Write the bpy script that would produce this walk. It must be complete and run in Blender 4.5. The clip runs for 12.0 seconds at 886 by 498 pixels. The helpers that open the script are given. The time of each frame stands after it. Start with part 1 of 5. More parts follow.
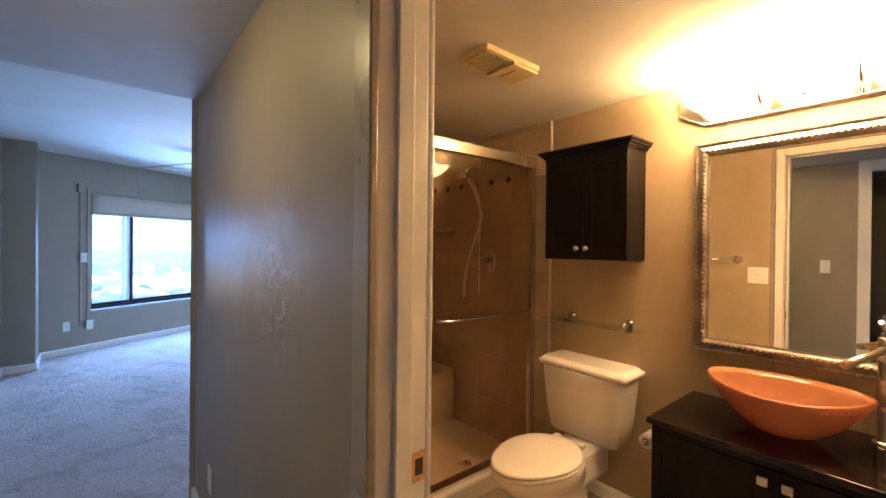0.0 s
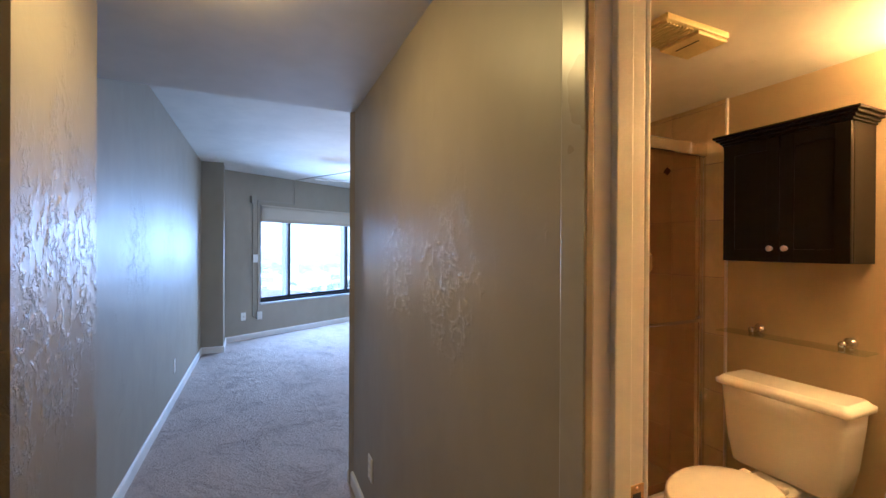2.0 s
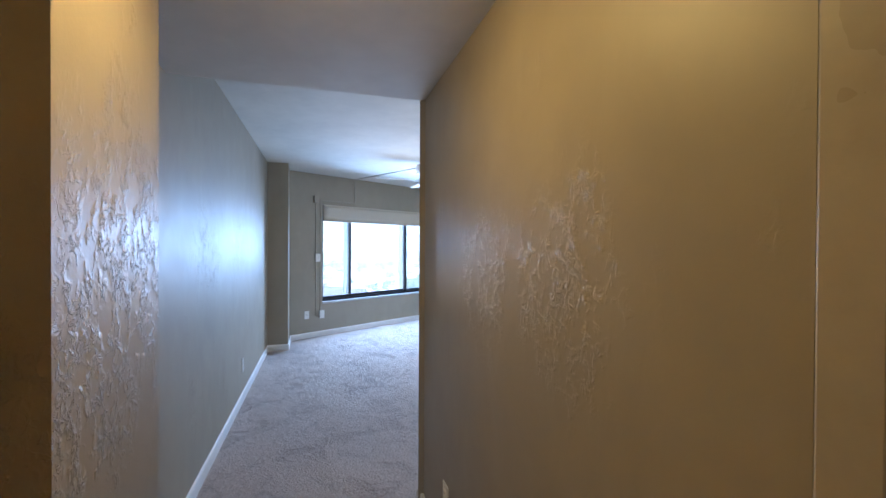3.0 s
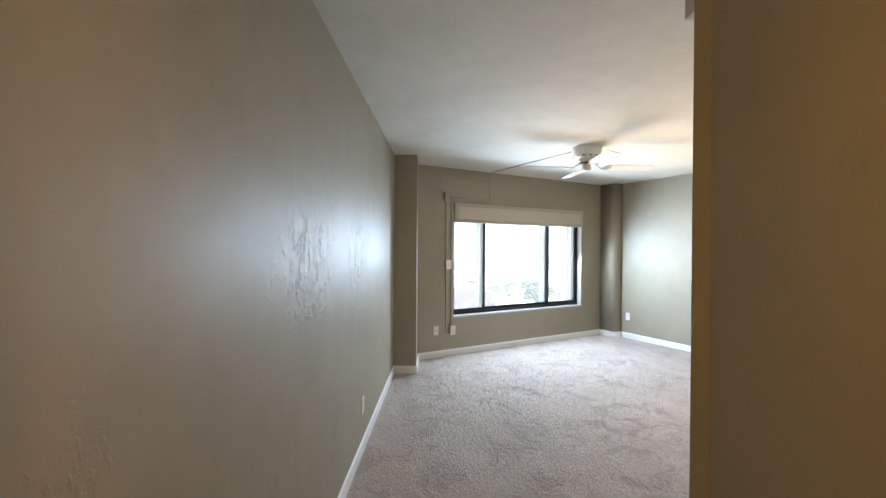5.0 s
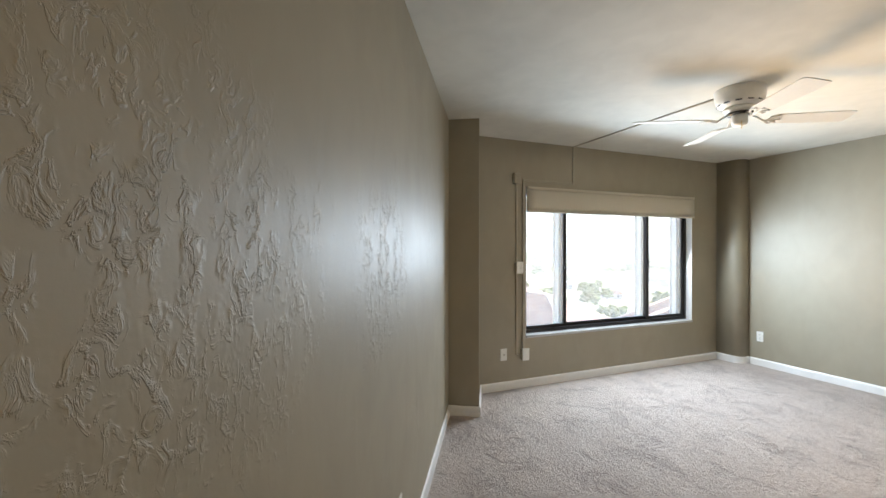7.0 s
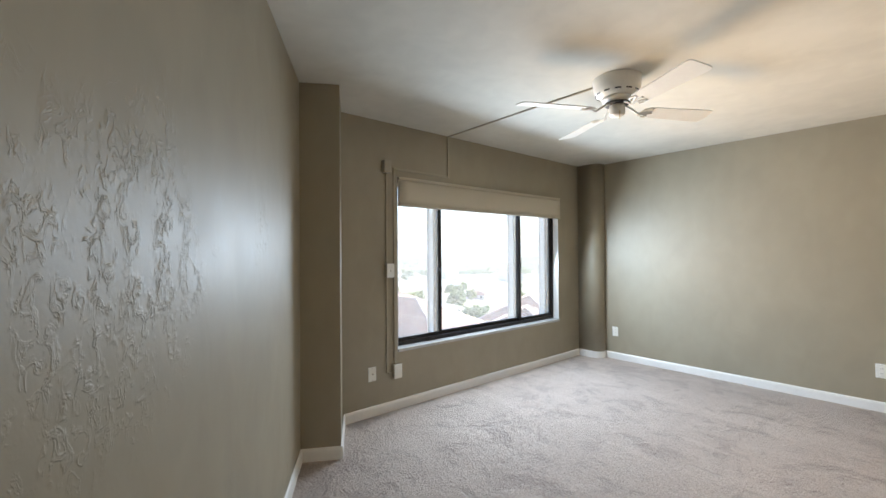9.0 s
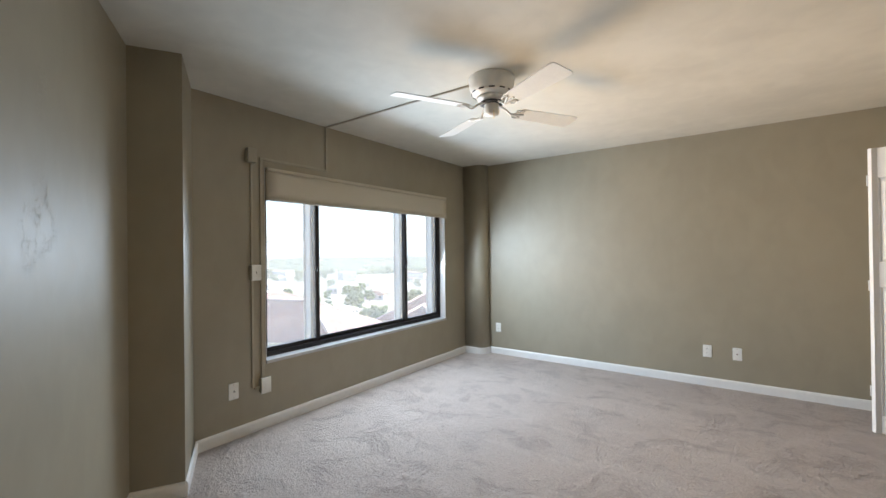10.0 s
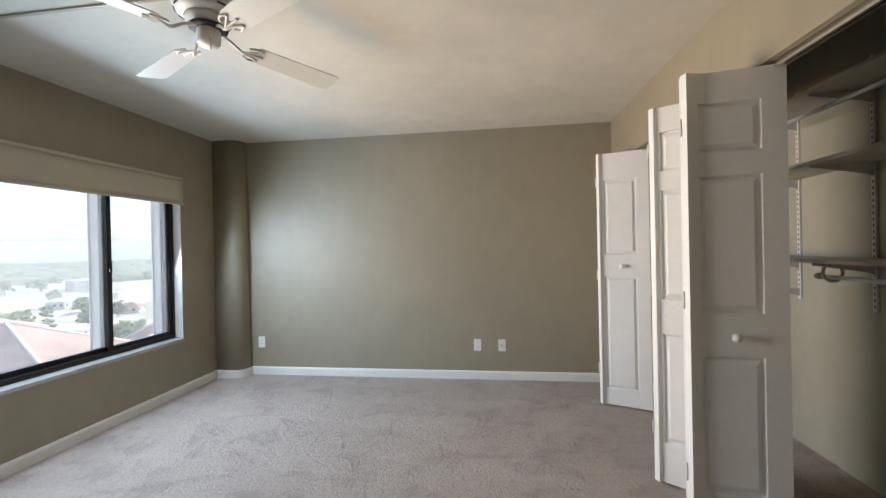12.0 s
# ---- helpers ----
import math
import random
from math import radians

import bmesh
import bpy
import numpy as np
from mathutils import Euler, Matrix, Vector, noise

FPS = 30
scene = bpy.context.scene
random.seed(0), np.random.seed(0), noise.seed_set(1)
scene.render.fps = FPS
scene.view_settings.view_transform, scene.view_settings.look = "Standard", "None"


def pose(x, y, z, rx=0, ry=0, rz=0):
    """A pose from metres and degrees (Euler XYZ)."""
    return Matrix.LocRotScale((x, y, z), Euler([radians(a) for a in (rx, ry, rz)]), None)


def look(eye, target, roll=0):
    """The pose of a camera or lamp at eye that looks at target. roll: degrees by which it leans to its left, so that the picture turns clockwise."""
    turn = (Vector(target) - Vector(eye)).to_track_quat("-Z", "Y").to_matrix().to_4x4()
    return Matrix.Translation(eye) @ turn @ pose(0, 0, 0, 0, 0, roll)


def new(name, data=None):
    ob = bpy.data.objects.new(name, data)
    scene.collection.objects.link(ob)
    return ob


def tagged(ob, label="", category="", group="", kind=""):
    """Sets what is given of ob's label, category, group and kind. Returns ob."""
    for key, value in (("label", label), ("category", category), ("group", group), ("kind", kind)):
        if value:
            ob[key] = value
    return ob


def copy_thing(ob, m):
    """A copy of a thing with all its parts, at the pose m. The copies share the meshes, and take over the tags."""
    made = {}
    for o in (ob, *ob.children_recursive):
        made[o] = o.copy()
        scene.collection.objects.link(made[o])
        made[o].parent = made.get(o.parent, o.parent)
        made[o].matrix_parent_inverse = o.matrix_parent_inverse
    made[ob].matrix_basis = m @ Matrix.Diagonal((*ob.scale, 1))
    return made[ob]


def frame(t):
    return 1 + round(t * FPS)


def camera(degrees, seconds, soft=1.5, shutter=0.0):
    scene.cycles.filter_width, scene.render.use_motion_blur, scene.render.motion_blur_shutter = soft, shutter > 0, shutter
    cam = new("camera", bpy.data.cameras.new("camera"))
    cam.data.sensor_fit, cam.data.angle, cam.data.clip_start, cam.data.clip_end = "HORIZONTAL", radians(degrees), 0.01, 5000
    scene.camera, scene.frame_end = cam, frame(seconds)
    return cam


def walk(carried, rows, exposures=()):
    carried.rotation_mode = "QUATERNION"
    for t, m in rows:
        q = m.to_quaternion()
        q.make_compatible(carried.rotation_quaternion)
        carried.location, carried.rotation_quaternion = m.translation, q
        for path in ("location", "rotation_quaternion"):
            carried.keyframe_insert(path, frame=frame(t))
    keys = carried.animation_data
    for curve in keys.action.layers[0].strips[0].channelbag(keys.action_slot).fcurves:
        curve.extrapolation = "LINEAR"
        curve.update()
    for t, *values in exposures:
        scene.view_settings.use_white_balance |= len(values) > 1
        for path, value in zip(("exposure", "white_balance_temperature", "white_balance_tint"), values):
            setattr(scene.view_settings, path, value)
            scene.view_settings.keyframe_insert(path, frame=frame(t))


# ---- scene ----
cam = camera(94.2, 12.0)
PATH = [
    (0, (0.433, -0.182, 1.376), (-0.278, 1.687, 1.366), 0.6),
    (0.5, (0.406, -0.188, 1.374), (-0.437, 1.625, 1.367), 0.5),
    (1, (0.371, -0.192, 1.376), (-0.599, 1.557, 1.368), 0.4),
    (1.5, (0.323, -0.191, 1.37), (-0.761, 1.49, 1.368), 0.4),
    (2, (0.243, -0.194, 1.372), (-0.949, 1.412, 1.365), 0.3),
    (2.5, (0.123, -0.188, 1.373), (-1.165, 1.342, 1.361), 0.2),
    (3, (-0.009, -0.084, 1.385), (-1.397, 1.355, 1.369), 0.3),
    (5, (-1.039, 0.381, 1.426), (-2.782, 1.362, 1.415), 0.4),
    (5.5, (-1.309, 0.494, 1.409), (-3.115, 1.353, 1.4), 0.4),
    (6, (-1.626, 0.582, 1.431), (-3.469, 1.358, 1.425), 0.1),
    (6.5, (-1.926, 0.689, 1.415), (-3.783, 1.432, 1.411), 0.2),
    (6.7, (-2.04, 0.754, 1.406), (-3.898, 1.494, 1.399), 0.1),
    (8.5, (-2.658, 1.094, 1.333), (-4.322, 2.204, 1.361), -0.5),
    (9, (-2.711, 1.171, 1.344), (-4.243, 2.458, 1.361), -0.4),
    (9.5, (-2.712, 1.257, 1.346), (-4.081, 2.716, 1.359), -0.7),
    (10, (-2.712, 1.39, 1.338), (-3.886, 3.009, 1.349), -0.7),
    (10.5, (-2.705, 1.51, 1.328), (-3.654, 3.27, 1.334), -1.0),
    (11, (-2.711, 1.655, 1.333), (-3.425, 3.523, 1.334), -1.1),
    (11.5, (-2.741, 1.858, 1.328), (-3.223, 3.799, 1.323), -1.1),
    (12, (-2.762, 2.077, 1.308), (-3.034, 4.059, 1.299), -1.2),
]
LOOKS = [(0.0, 2.55, 3750, 14), (2.0, 2.65, 4050, 14), (3.2, 2.65, 4300, 11), (5.0, 2.57, 5450, 8), (6.5, 2.36, 5900, 9), (9.5, 2.06, 5750, 9.5), (12.0, 1.68, 5600, 9.5)]
walk(cam, [(t, look(eye, target, roll)) for t, eye, target, roll in PATH], LOOKS)

# ---- light ----
SUN_UP, SUN_TURN = 44.0, 18.0
world = bpy.data.worlds.new("world")
scene.world = world
world.use_nodes = True
wn = world.node_tree.nodes
sky = wn.new("ShaderNodeTexSky")
sky.sky_type, sky.sun_disc = "NISHITA", False
sky.sun_elevation, sky.sun_rotation = radians(SUN_UP), radians(SUN_TURN)
sky.air_density, sky.dust_density = 1.0, 2.5
wn["Background"].inputs["Strength"].default_value = 0.15
world.node_tree.links.new(sky.outputs["Color"], wn["Background"].inputs["Color"])

sun = new("sun", bpy.data.lights.new("sun", "SUN"))
sun.data.energy, sun.data.angle, sun.data.color = 3.4, radians(0.5), (1.0, 0.89, 0.74)
su, st = radians(SUN_UP), radians(SUN_TURN)
sun_way = Vector((math.sin(st) * math.cos(su), math.cos(st) * math.cos(su), math.sin(su)))
sun.matrix_world = look(sun_way * 50, (0, 0, 0))

SKY_GLOW, GROUND_GLOW = 22.5, 7.6      # daylight entering at the window
BULB = 13.0            # glow of each bowl of the vanity light
BULB_WATTS = 3.4
HALL_LAMP = 15.0      # glow of the hall ceiling lamp

def window_lamp(name, watts, color, z, rise, spread):
    """Daylight in the window's opening: the sky's share falls, the sunlit ground's share rises."""
    ob = new(name, bpy.data.lights.new(name, "AREA"))
    ob.data.shape, ob.data.size, ob.data.size_y = "RECTANGLE", 2.25, 0.58
    ob.data.energy, ob.data.color, ob.data.spread = watts, color, radians(spread)
    ob.matrix_world = look((-5.69, 4.35, z), (-0.69, 4.35, z + 5 * math.tan(radians(rise))))


window_lamp("sky_light", SKY_GLOW, (0.85, 0.94, 1.0), 1.44, -20, 165)
window_lamp("ground_light", GROUND_GLOW, (1.0, 0.60, 0.23), 0.86, 15, 86)

# the hall and the bathroom stand askew to the bedroom
HM = pose(0, 0, 0, 0, 0, -29.5)
HALL_TOP, BATH_TOP, ROOM_TOP = 2.15, 2.16, 2.456


def at_hall(x, y, z=0.0):
    return HM @ Vector((x, y, z))


# ---- materials ----
def material(name):
    m = bpy.data.materials.new(name)
    m.use_nodes = True
    return m, m.node_tree.nodes, m.node_tree.links, m.node_tree.nodes["Principled BSDF"]


def mix_color(nodes, links, fac, a, b):
    n = nodes.new("ShaderNodeMix")
    n.data_type = "RGBA"
    links.new(fac, n.inputs["Factor"])
    for socket, value in (("A", a), ("B", b)):
        s = [i for i in n.inputs if i.name == socket and i.type == "RGBA"][0]
        if isinstance(value, tuple):
            s.default_value = (*value, 1)
        else:
            links.new(value, s)
    return [o for o in n.outputs if o.type == "RGBA"][0]


def noise_node(nodes, links, vec, scale, detail=4, rough=0.55, dist=0.0):
    n = nodes.new("ShaderNodeTexNoise")
    n.inputs["Scale"].default_value, n.inputs["Detail"].default_value = scale, detail
    n.inputs["Roughness"].default_value, n.inputs["Distortion"].default_value = rough, dist
    links.new(vec, n.inputs["Vector"])
    return n.outputs["Fac"]


def ramp(nodes, links, fac, lo, hi):
    n = nodes.new("ShaderNodeMapRange")
    n.interpolation_type = "SMOOTHSTEP"
    n.inputs["From Min"].default_value, n.inputs["From Max"].default_value = lo, hi
    links.new(fac, n.inputs["Value"])
    return n.outputs["Result"]


def math_node(nodes, links, op, a, b):
    n = nodes.new("ShaderNodeMath")
    n.operation = op
    for k, v in enumerate((a, b)):
        if isinstance(v, (int, float)):
            n.inputs[k].default_value = v
        else:
            links.new(v, n.inputs[k])
    return n.outputs["Value"]


def stretched(nodes, links, scale):
    tc = nodes.new("ShaderNodeTexCoord")
    mp = nodes.new("ShaderNodeMapping")
    mp.inputs["Scale"].default_value = scale
    links.new(tc.outputs["Object"], mp.inputs["Vector"])
    return mp.outputs["Vector"]


def bump(nodes, links, bsdf, height, strength, distance):
    b = nodes.new("ShaderNodeBump")
    b.inputs["Strength"].default_value, b.inputs["Distance"].default_value = strength, distance
    links.new(height, b.inputs["Height"])
    links.new(b.outputs["Normal"], bsdf.inputs["Normal"])


def plain(name, color, rough=0.5, metal=0.0, grain=60.0, vary=0.12, relief=0.0, spec=0.5, coat=0.0):
    """A surface of one substance, with slight unevenness in tone and gloss."""
    m, n, l, b = material(name)
    v = stretched(n, l, (1, 1, 1))
    f = noise_node(n, l, v, grain)
    g = noise_node(n, l, v, grain * 0.07 + 1.5)
    dark = tuple(c * (1 - vary) for c in color)
    light = tuple(min(1, c * (1 + vary * 0.6)) for c in color)
    mixed = math_node(n, l, "ADD", math_node(n, l, "MULTIPLY", f, 0.4), math_node(n, l, "MULTIPLY", g, 0.6))
    l.new(mix_color(n, l, ramp(n, l, mixed, 0.3, 0.7), dark, light), b.inputs["Base Color"])
    b.inputs["Metallic"].default_value = metal
    b.inputs["Specular IOR Level"].default_value = spec
    b.inputs["Coat Weight"].default_value = coat
    l.new(math_node(n, l, "ADD", math_node(n, l, "MULTIPLY", g, rough * 0.3), rough * 0.85), b.inputs["Roughness"])
    if relief:
        bump(n, l, b, f, 0.5, relief)
    return m


def plaster(name, color, rough, relief, spec=0.5, cover=(0.535, 0.65), patches=(), fine=26.0, pulls=0.3):
    """Hand-trowelled wall paint: long soft drags, torn skins with raised rims, a fine orange peel.
    patches: (x, y, z, radius) of the places where the skin was torn most."""
    m, n, l, b = material(name)
    v = stretched(n, l, (1, 1, 1))
    tall = stretched(n, l, (1, 1, 0.6))
    skin = stretched(n, l, (1, 1, 0.72))
    drags = noise_node(n, l, tall, 7, 4, 0.5, 0.6)
    torn = noise_node(n, l, skin, fine, 5, 0.62, 1.1)
    peel = noise_node(n, l, v, 150, 2, 0.5)
    blot = noise_node(n, l, skin, 5.5, 4, 0.6, 0.5)
    where = ramp(n, l, noise_node(n, l, v, 2.6, 3, 0.55), *cover)
    for x, y, z, r in patches:
        far = n.new("ShaderNodeVectorMath")
        far.operation = "DISTANCE"
        l.new(v, far.inputs[0])
        far.inputs[1].default_value = (x, y, z)
        ragged = math_node(n, l, "ADD", far.outputs["Value"], math_node(n, l, "MULTIPLY", blot, r * 1.6))
        where = math_node(n, l, "MAXIMUM", where, ramp(n, l, ragged, r * 1.9, r * 1.1))
    where = math_node(n, l, "MULTIPLY", where, ramp(n, l, noise_node(n, l, skin, 15, 3, 0.6), 0.40, 0.60))
    plate = ramp(n, l, torn, 0.47, 0.60)
    rim = math_node(n, l, "SUBTRACT", plate, ramp(n, l, torn, 0.54, 0.64))
    tear = math_node(n, l, "MULTIPLY", math_node(n, l, "ADD", math_node(n, l, "MULTIPLY", plate, 0.45), math_node(n, l, "MULTIPLY", rim, 0.45)), where)
    pull = math_node(n, l, "MULTIPLY", drags, math_node(n, l, "ADD", math_node(n, l, "MULTIPLY", where, 0.45), pulls * 2))
    h = math_node(n, l, "ADD", math_node(n, l, "ADD", tear, pull), math_node(n, l, "MULTIPLY", peel, 0.04))
    bump(n, l, b, h, 1.0, relief)
    stain = noise_node(n, l, v, 0.9, 4, 0.6)
    shade = math_node(n, l, "ADD", math_node(n, l, "MULTIPLY", stain, 0.7), math_node(n, l, "MULTIPLY", drags, 0.3))
    dark = tuple(c * 0.9 for c in color)
    light = tuple(c * 1.07 for c in color)
    l.new(mix_color(n, l, ramp(n, l, shade, 0.3, 0.7), dark, light), b.inputs["Base Color"])
    l.new(math_node(n, l, "ADD", math_node(n, l, "MULTIPLY", blot, 0.16), rough - 0.08), b.inputs["Roughness"])
    b.inputs["Specular IOR Level"].default_value = spec
    return m


def carpet():
    m, n, l, b = material("carpet")
    v = stretched(n, l, (1, 1, 1))
    tuft = noise_node(n, l, v, 95, 3, 0.7)
    clump = noise_node(n, l, v, 30, 5, 0.7, 0.5)
    tread = noise_node(n, l, v, 3.4, 6, 0.7, 0.9)
    sweep = noise_node(n, l, stretched(n, l, (0.8, 2.6, 1)), 1.7, 3, 0.5, 0.8)
    base = mix_color(n, l, ramp(n, l, tuft, 0.3, 0.72), (0.47, 0.39, 0.335), (0.68, 0.585, 0.515))
    base = mix_color(n, l, math_node(n, l, "MULTIPLY", ramp(n, l, tread, 0.49, 0.60), 0.62), base, (0.41, 0.34, 0.295))
    base = mix_color(n, l, math_node(n, l, "MULTIPLY", ramp(n, l, sweep, 0.5, 0.6), 0.28), base, (0.70, 0.61, 0.54))
    base = mix_color(n, l, math_node(n, l, "MULTIPLY", ramp(n, l, clump, 0.56, 0.40), 0.2), base, (0.36, 0.295, 0.25))
    l.new(base, b.inputs["Base Color"])
    b.inputs["Roughness"].default_value, b.inputs["Specular IOR Level"].default_value = 0.95, 0.15
    b.inputs["Sheen Weight"].default_value = 0.25
    h = math_node(n, l, "ADD", math_node(n, l, "MULTIPLY", tuft, 0.6), math_node(n, l, "MULTIPLY", clump, 1.0))
    h = math_node(n, l, "ADD", h, math_node(n, l, "MULTIPLY", ramp(n, l, tread, 0.5, 0.66), -0.5))
    bump(n, l, b, h, 1.0, 0.032)
    return m


def pane_glass(name, tint, gloss, haze_veil=0.0):
    """Thin glass: clear along the ray, with the mirror gloss that grows at grazing angles."""
    m, n, l, b = material(name)
    n.remove(b)
    clear, shine, mixer, facing = n.new("ShaderNodeBsdfTransparent"), n.new("ShaderNodeBsdfGlossy"), n.new("ShaderNodeMixShader"), n.new("ShaderNodeLayerWeight")
    clear.inputs["Color"].default_value = (*tint, 1)
    shine.inputs["Roughness"].default_value = gloss
    edge = math_node(n, l, "POWER", facing.outputs["Facing"], 5.0)
    l.new(math_node(n, l, "ADD", math_node(n, l, "MULTIPLY", edge, 0.6), 0.04), mixer.inputs["Fac"])
    l.new(clear.outputs["BSDF"], mixer.inputs[1])
    l.new(shine.outputs["BSDF"], mixer.inputs[2])
    last = mixer
    if haze_veil:
        # pale veil mixed into the pane, painted in place of outdoor haze
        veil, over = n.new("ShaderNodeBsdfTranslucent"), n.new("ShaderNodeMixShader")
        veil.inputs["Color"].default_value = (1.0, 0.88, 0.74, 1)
        veil_noise = noise_node(n, l, stretched(n, l, (1, 1, 1)), 2.5, 4)
        l.new(math_node(n, l, "MULTIPLY", math_node(n, l, "ADD", math_node(n, l, "MULTIPLY", veil_noise, 0.15), 0.85), haze_veil), over.inputs["Fac"])
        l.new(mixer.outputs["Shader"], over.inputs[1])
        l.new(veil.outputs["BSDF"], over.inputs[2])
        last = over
    l.new(last.outputs["Shader"], n["Material Output"].inputs["Surface"])
    return m


def glow(name, color, strength):
    m, n, l, b = material(name)
    b.inputs["Base Color"].default_value = (0.9, 0.88, 0.82, 1)
    b.inputs["Emission Color"].default_value = (*color, 1)
    b.inputs["Emission Strength"].default_value = strength
    return m


def cloth(name, color):
    m, n, l, b = material(name)
    thin = n.new("ShaderNodeBsdfTranslucent")
    mixer = n.new("ShaderNodeMixShader")
    v = stretched(n, l, (40, 900, 900))
    weave = noise_node(n, l, v, 1.0, 2)
    c = mix_color(n, l, weave, tuple(x * 0.9 for x in color), color)
    l.new(c, b.inputs["Base Color"])
    l.new(c, thin.inputs["Color"])
    b.inputs["Roughness"].default_value = 0.85
    mixer.inputs["Fac"].default_value = 0.22
    l.new(b.outputs["BSDF"], mixer.inputs[1])
    l.new(thin.outputs["BSDF"], mixer.inputs[2])
    l.new(mixer.outputs["Shader"], n["Material Output"].inputs["Surface"])
    return m


def orange_glass():
    """Cast glass: clear polish over a cloudy orange body that lets light through."""
    m, n, l, b = material("orange_glass")
    v = stretched(n, l, (1, 1, 1))
    c = mix_color(n, l, noise_node(n, l, v, 9, 3), (0.44, 0.190, 0.0), (0.52, 0.235, 0.0))
    l.new(c, b.inputs["Base Color"])
    b.inputs["Roughness"].default_value, b.inputs["Specular IOR Level"].default_value = 0.06, 0.6
    b.inputs["Coat Weight"].default_value, b.inputs["Coat Roughness"].default_value = 0.2, 0.02
    thin, mixer = n.new("ShaderNodeBsdfTranslucent"), n.new("ShaderNodeMixShader")
    l.new(c, thin.inputs["Color"])
    mixer.inputs["Fac"].default_value = 0.3
    l.new(b.outputs["BSDF"], mixer.inputs[1])
    l.new(thin.outputs["BSDF"], mixer.inputs[2])
    l.new(mixer.outputs["Shader"], n["Material Output"].inputs["Surface"])
    return m


def tile_mat(name, color):
    m, n, l, b = material(name)
    v = stretched(n, l, (1, 1, 1))
    info = n.new("ShaderNodeObjectInfo")
    f = math_node(n, l, "ADD", math_node(n, l, "MULTIPLY", noise_node(n, l, v, 7, 5, 0.65, 0.8), 0.8), math_node(n, l, "MULTIPLY", info.outputs["Random"], 0.2))
    l.new(mix_color(n, l, ramp(n, l, f, 0.3, 0.75), tuple(c * 0.78 for c in color), color), b.inputs["Base Color"])
    b.inputs["Roughness"].default_value = 0.28
    return m


def ground_mat():
    m, n, l, b = material("ground")
    v = stretched(n, l, (1, 1, 1))
    patch = noise_node(n, l, v, 0.018, 5, 0.6)
    lots = noise_node(n, l, v, 0.09, 3, 0.6)
    c = mix_color(n, l, ramp(n, l, patch, 0.42, 0.56), (0.24, 0.24, 0.16), (0.46, 0.42, 0.36))
    c = mix_color(n, l, math_node(n, l, "MULTIPLY", ramp(n, l, lots, 0.55, 0.63), 0.6), c, (0.30, 0.28, 0.26))
    l.new(c, b.inputs["Base Color"])
    b.inputs["Roughness"].default_value = 0.95
    return m


def roof_tiles(name, color):
    """Faded barrel tiles: courses along the slope, blotched by weather."""
    m, n, l, b = material(name)
    v = stretched(n, l, (1, 1, 1))
    tone = noise_node(n, l, v, 0.35, 5, 0.65)
    single = noise_node(n, l, v, 3.0, 2, 0.5)
    f = math_node(n, l, "ADD", math_node(n, l, "MULTIPLY", tone, 0.6), math_node(n, l, "MULTIPLY", single, 0.4))
    l.new(mix_color(n, l, ramp(n, l, f, 0.36, 0.64), tuple(c * 0.72 for c in color), tuple(c * 1.25 for c in color)), b.inputs["Base Color"])
    b.inputs["Roughness"].default_value = 0.85
    rows = n.new("ShaderNodeTexWave")
    rows.bands_direction, rows.wave_profile = "Z", "SAW"
    rows.inputs["Scale"].default_value, rows.inputs["Distortion"].default_value = 1.6, 0.4
    l.new(v, rows.inputs["Vector"])
    bump(n, l, b, rows.outputs["Fac"], 1.0, 0.12)
    return m


def leaf_mat():
    m, n, l, b = material("foliage")
    geo = n.new("ShaderNodeNewGeometry")
    c = mix_color(n, l, geo.outputs["Random Per Island"], (0.09, 0.13, 0.022), (0.20, 0.235, 0.055))
    l.new(c, b.inputs["Base Color"])
    b.inputs["Roughness"].default_value = 0.8
    thin, mixer = n.new("ShaderNodeBsdfTranslucent"), n.new("ShaderNodeMixShader")
    thin.inputs["Color"].default_value = (0.30, 0.34, 0.09, 1)
    mixer.inputs["Fac"].default_value = 0.45
    l.new(b.outputs["BSDF"], mixer.inputs[1])
    l.new(thin.outputs["BSDF"], mixer.inputs[2])
    l.new(mixer.outputs["Shader"], n["Material Output"].inputs["Surface"])
    return m


PAINT = (0.305, 0.268, 0.190)
WALL = plaster("wall_paint", PAINT, 0.52, 0.0018, 0.85, (0.60, 0.76))
LONG_WALL = plaster("long_wall_paint", PAINT, 0.53, 0.0024, 0.60, (0.56, 0.74), ((-2.80, -0.74, 1.34, 0.42), (-3.80, -0.74, 1.38, 0.40)), 34.0)
HALL_WALL = plaster("hall_wall_paint", PAINT, 0.46, 0.0019, 0.50, (0.60, 0.76), ((-0.80, 0.444, 1.30, 0.30), (-1.25, 0.444, 1.25, 0.30)), 36.0)
WING = plaster("wing_wall_paint", PAINT, 0.42, 0.0050, 0.32, (0.52, 0.70), ((-1.15, -0.53, 1.36, 0.40), (-0.98, -0.53, 1.10, 0.32)), 44.0, 0.16)
BATH_WALL = plaster("bath_wall_paint", (0.42, 0.335, 0.145), 0.45, 0.0008, 0.4, (0.62, 0.78))
CEILING = plaster("ceiling_paint", (0.56, 0.535, 0.47), 0.75, 0.0026, 0.25, (0.58, 0.72), ((-0.36, 1.52, 2.16, 0.13), (-0.05, 1.45, 2.16, 0.10)))
SMOOTH_CEILING = plaster("bedroom_ceiling_paint", (0.63, 0.61, 0.54), 0.8, 0.0005, 0.2, (0.60, 0.76))
CARPET = carpet()
TRIM = plain("trim_paint", (0.80, 0.79, 0.76), 0.35, grain=35, vary=0.05)
CASING = plain("casing_paint", (0.36, 0.325, 0.25), 0.28, grain=30, vary=0.08)
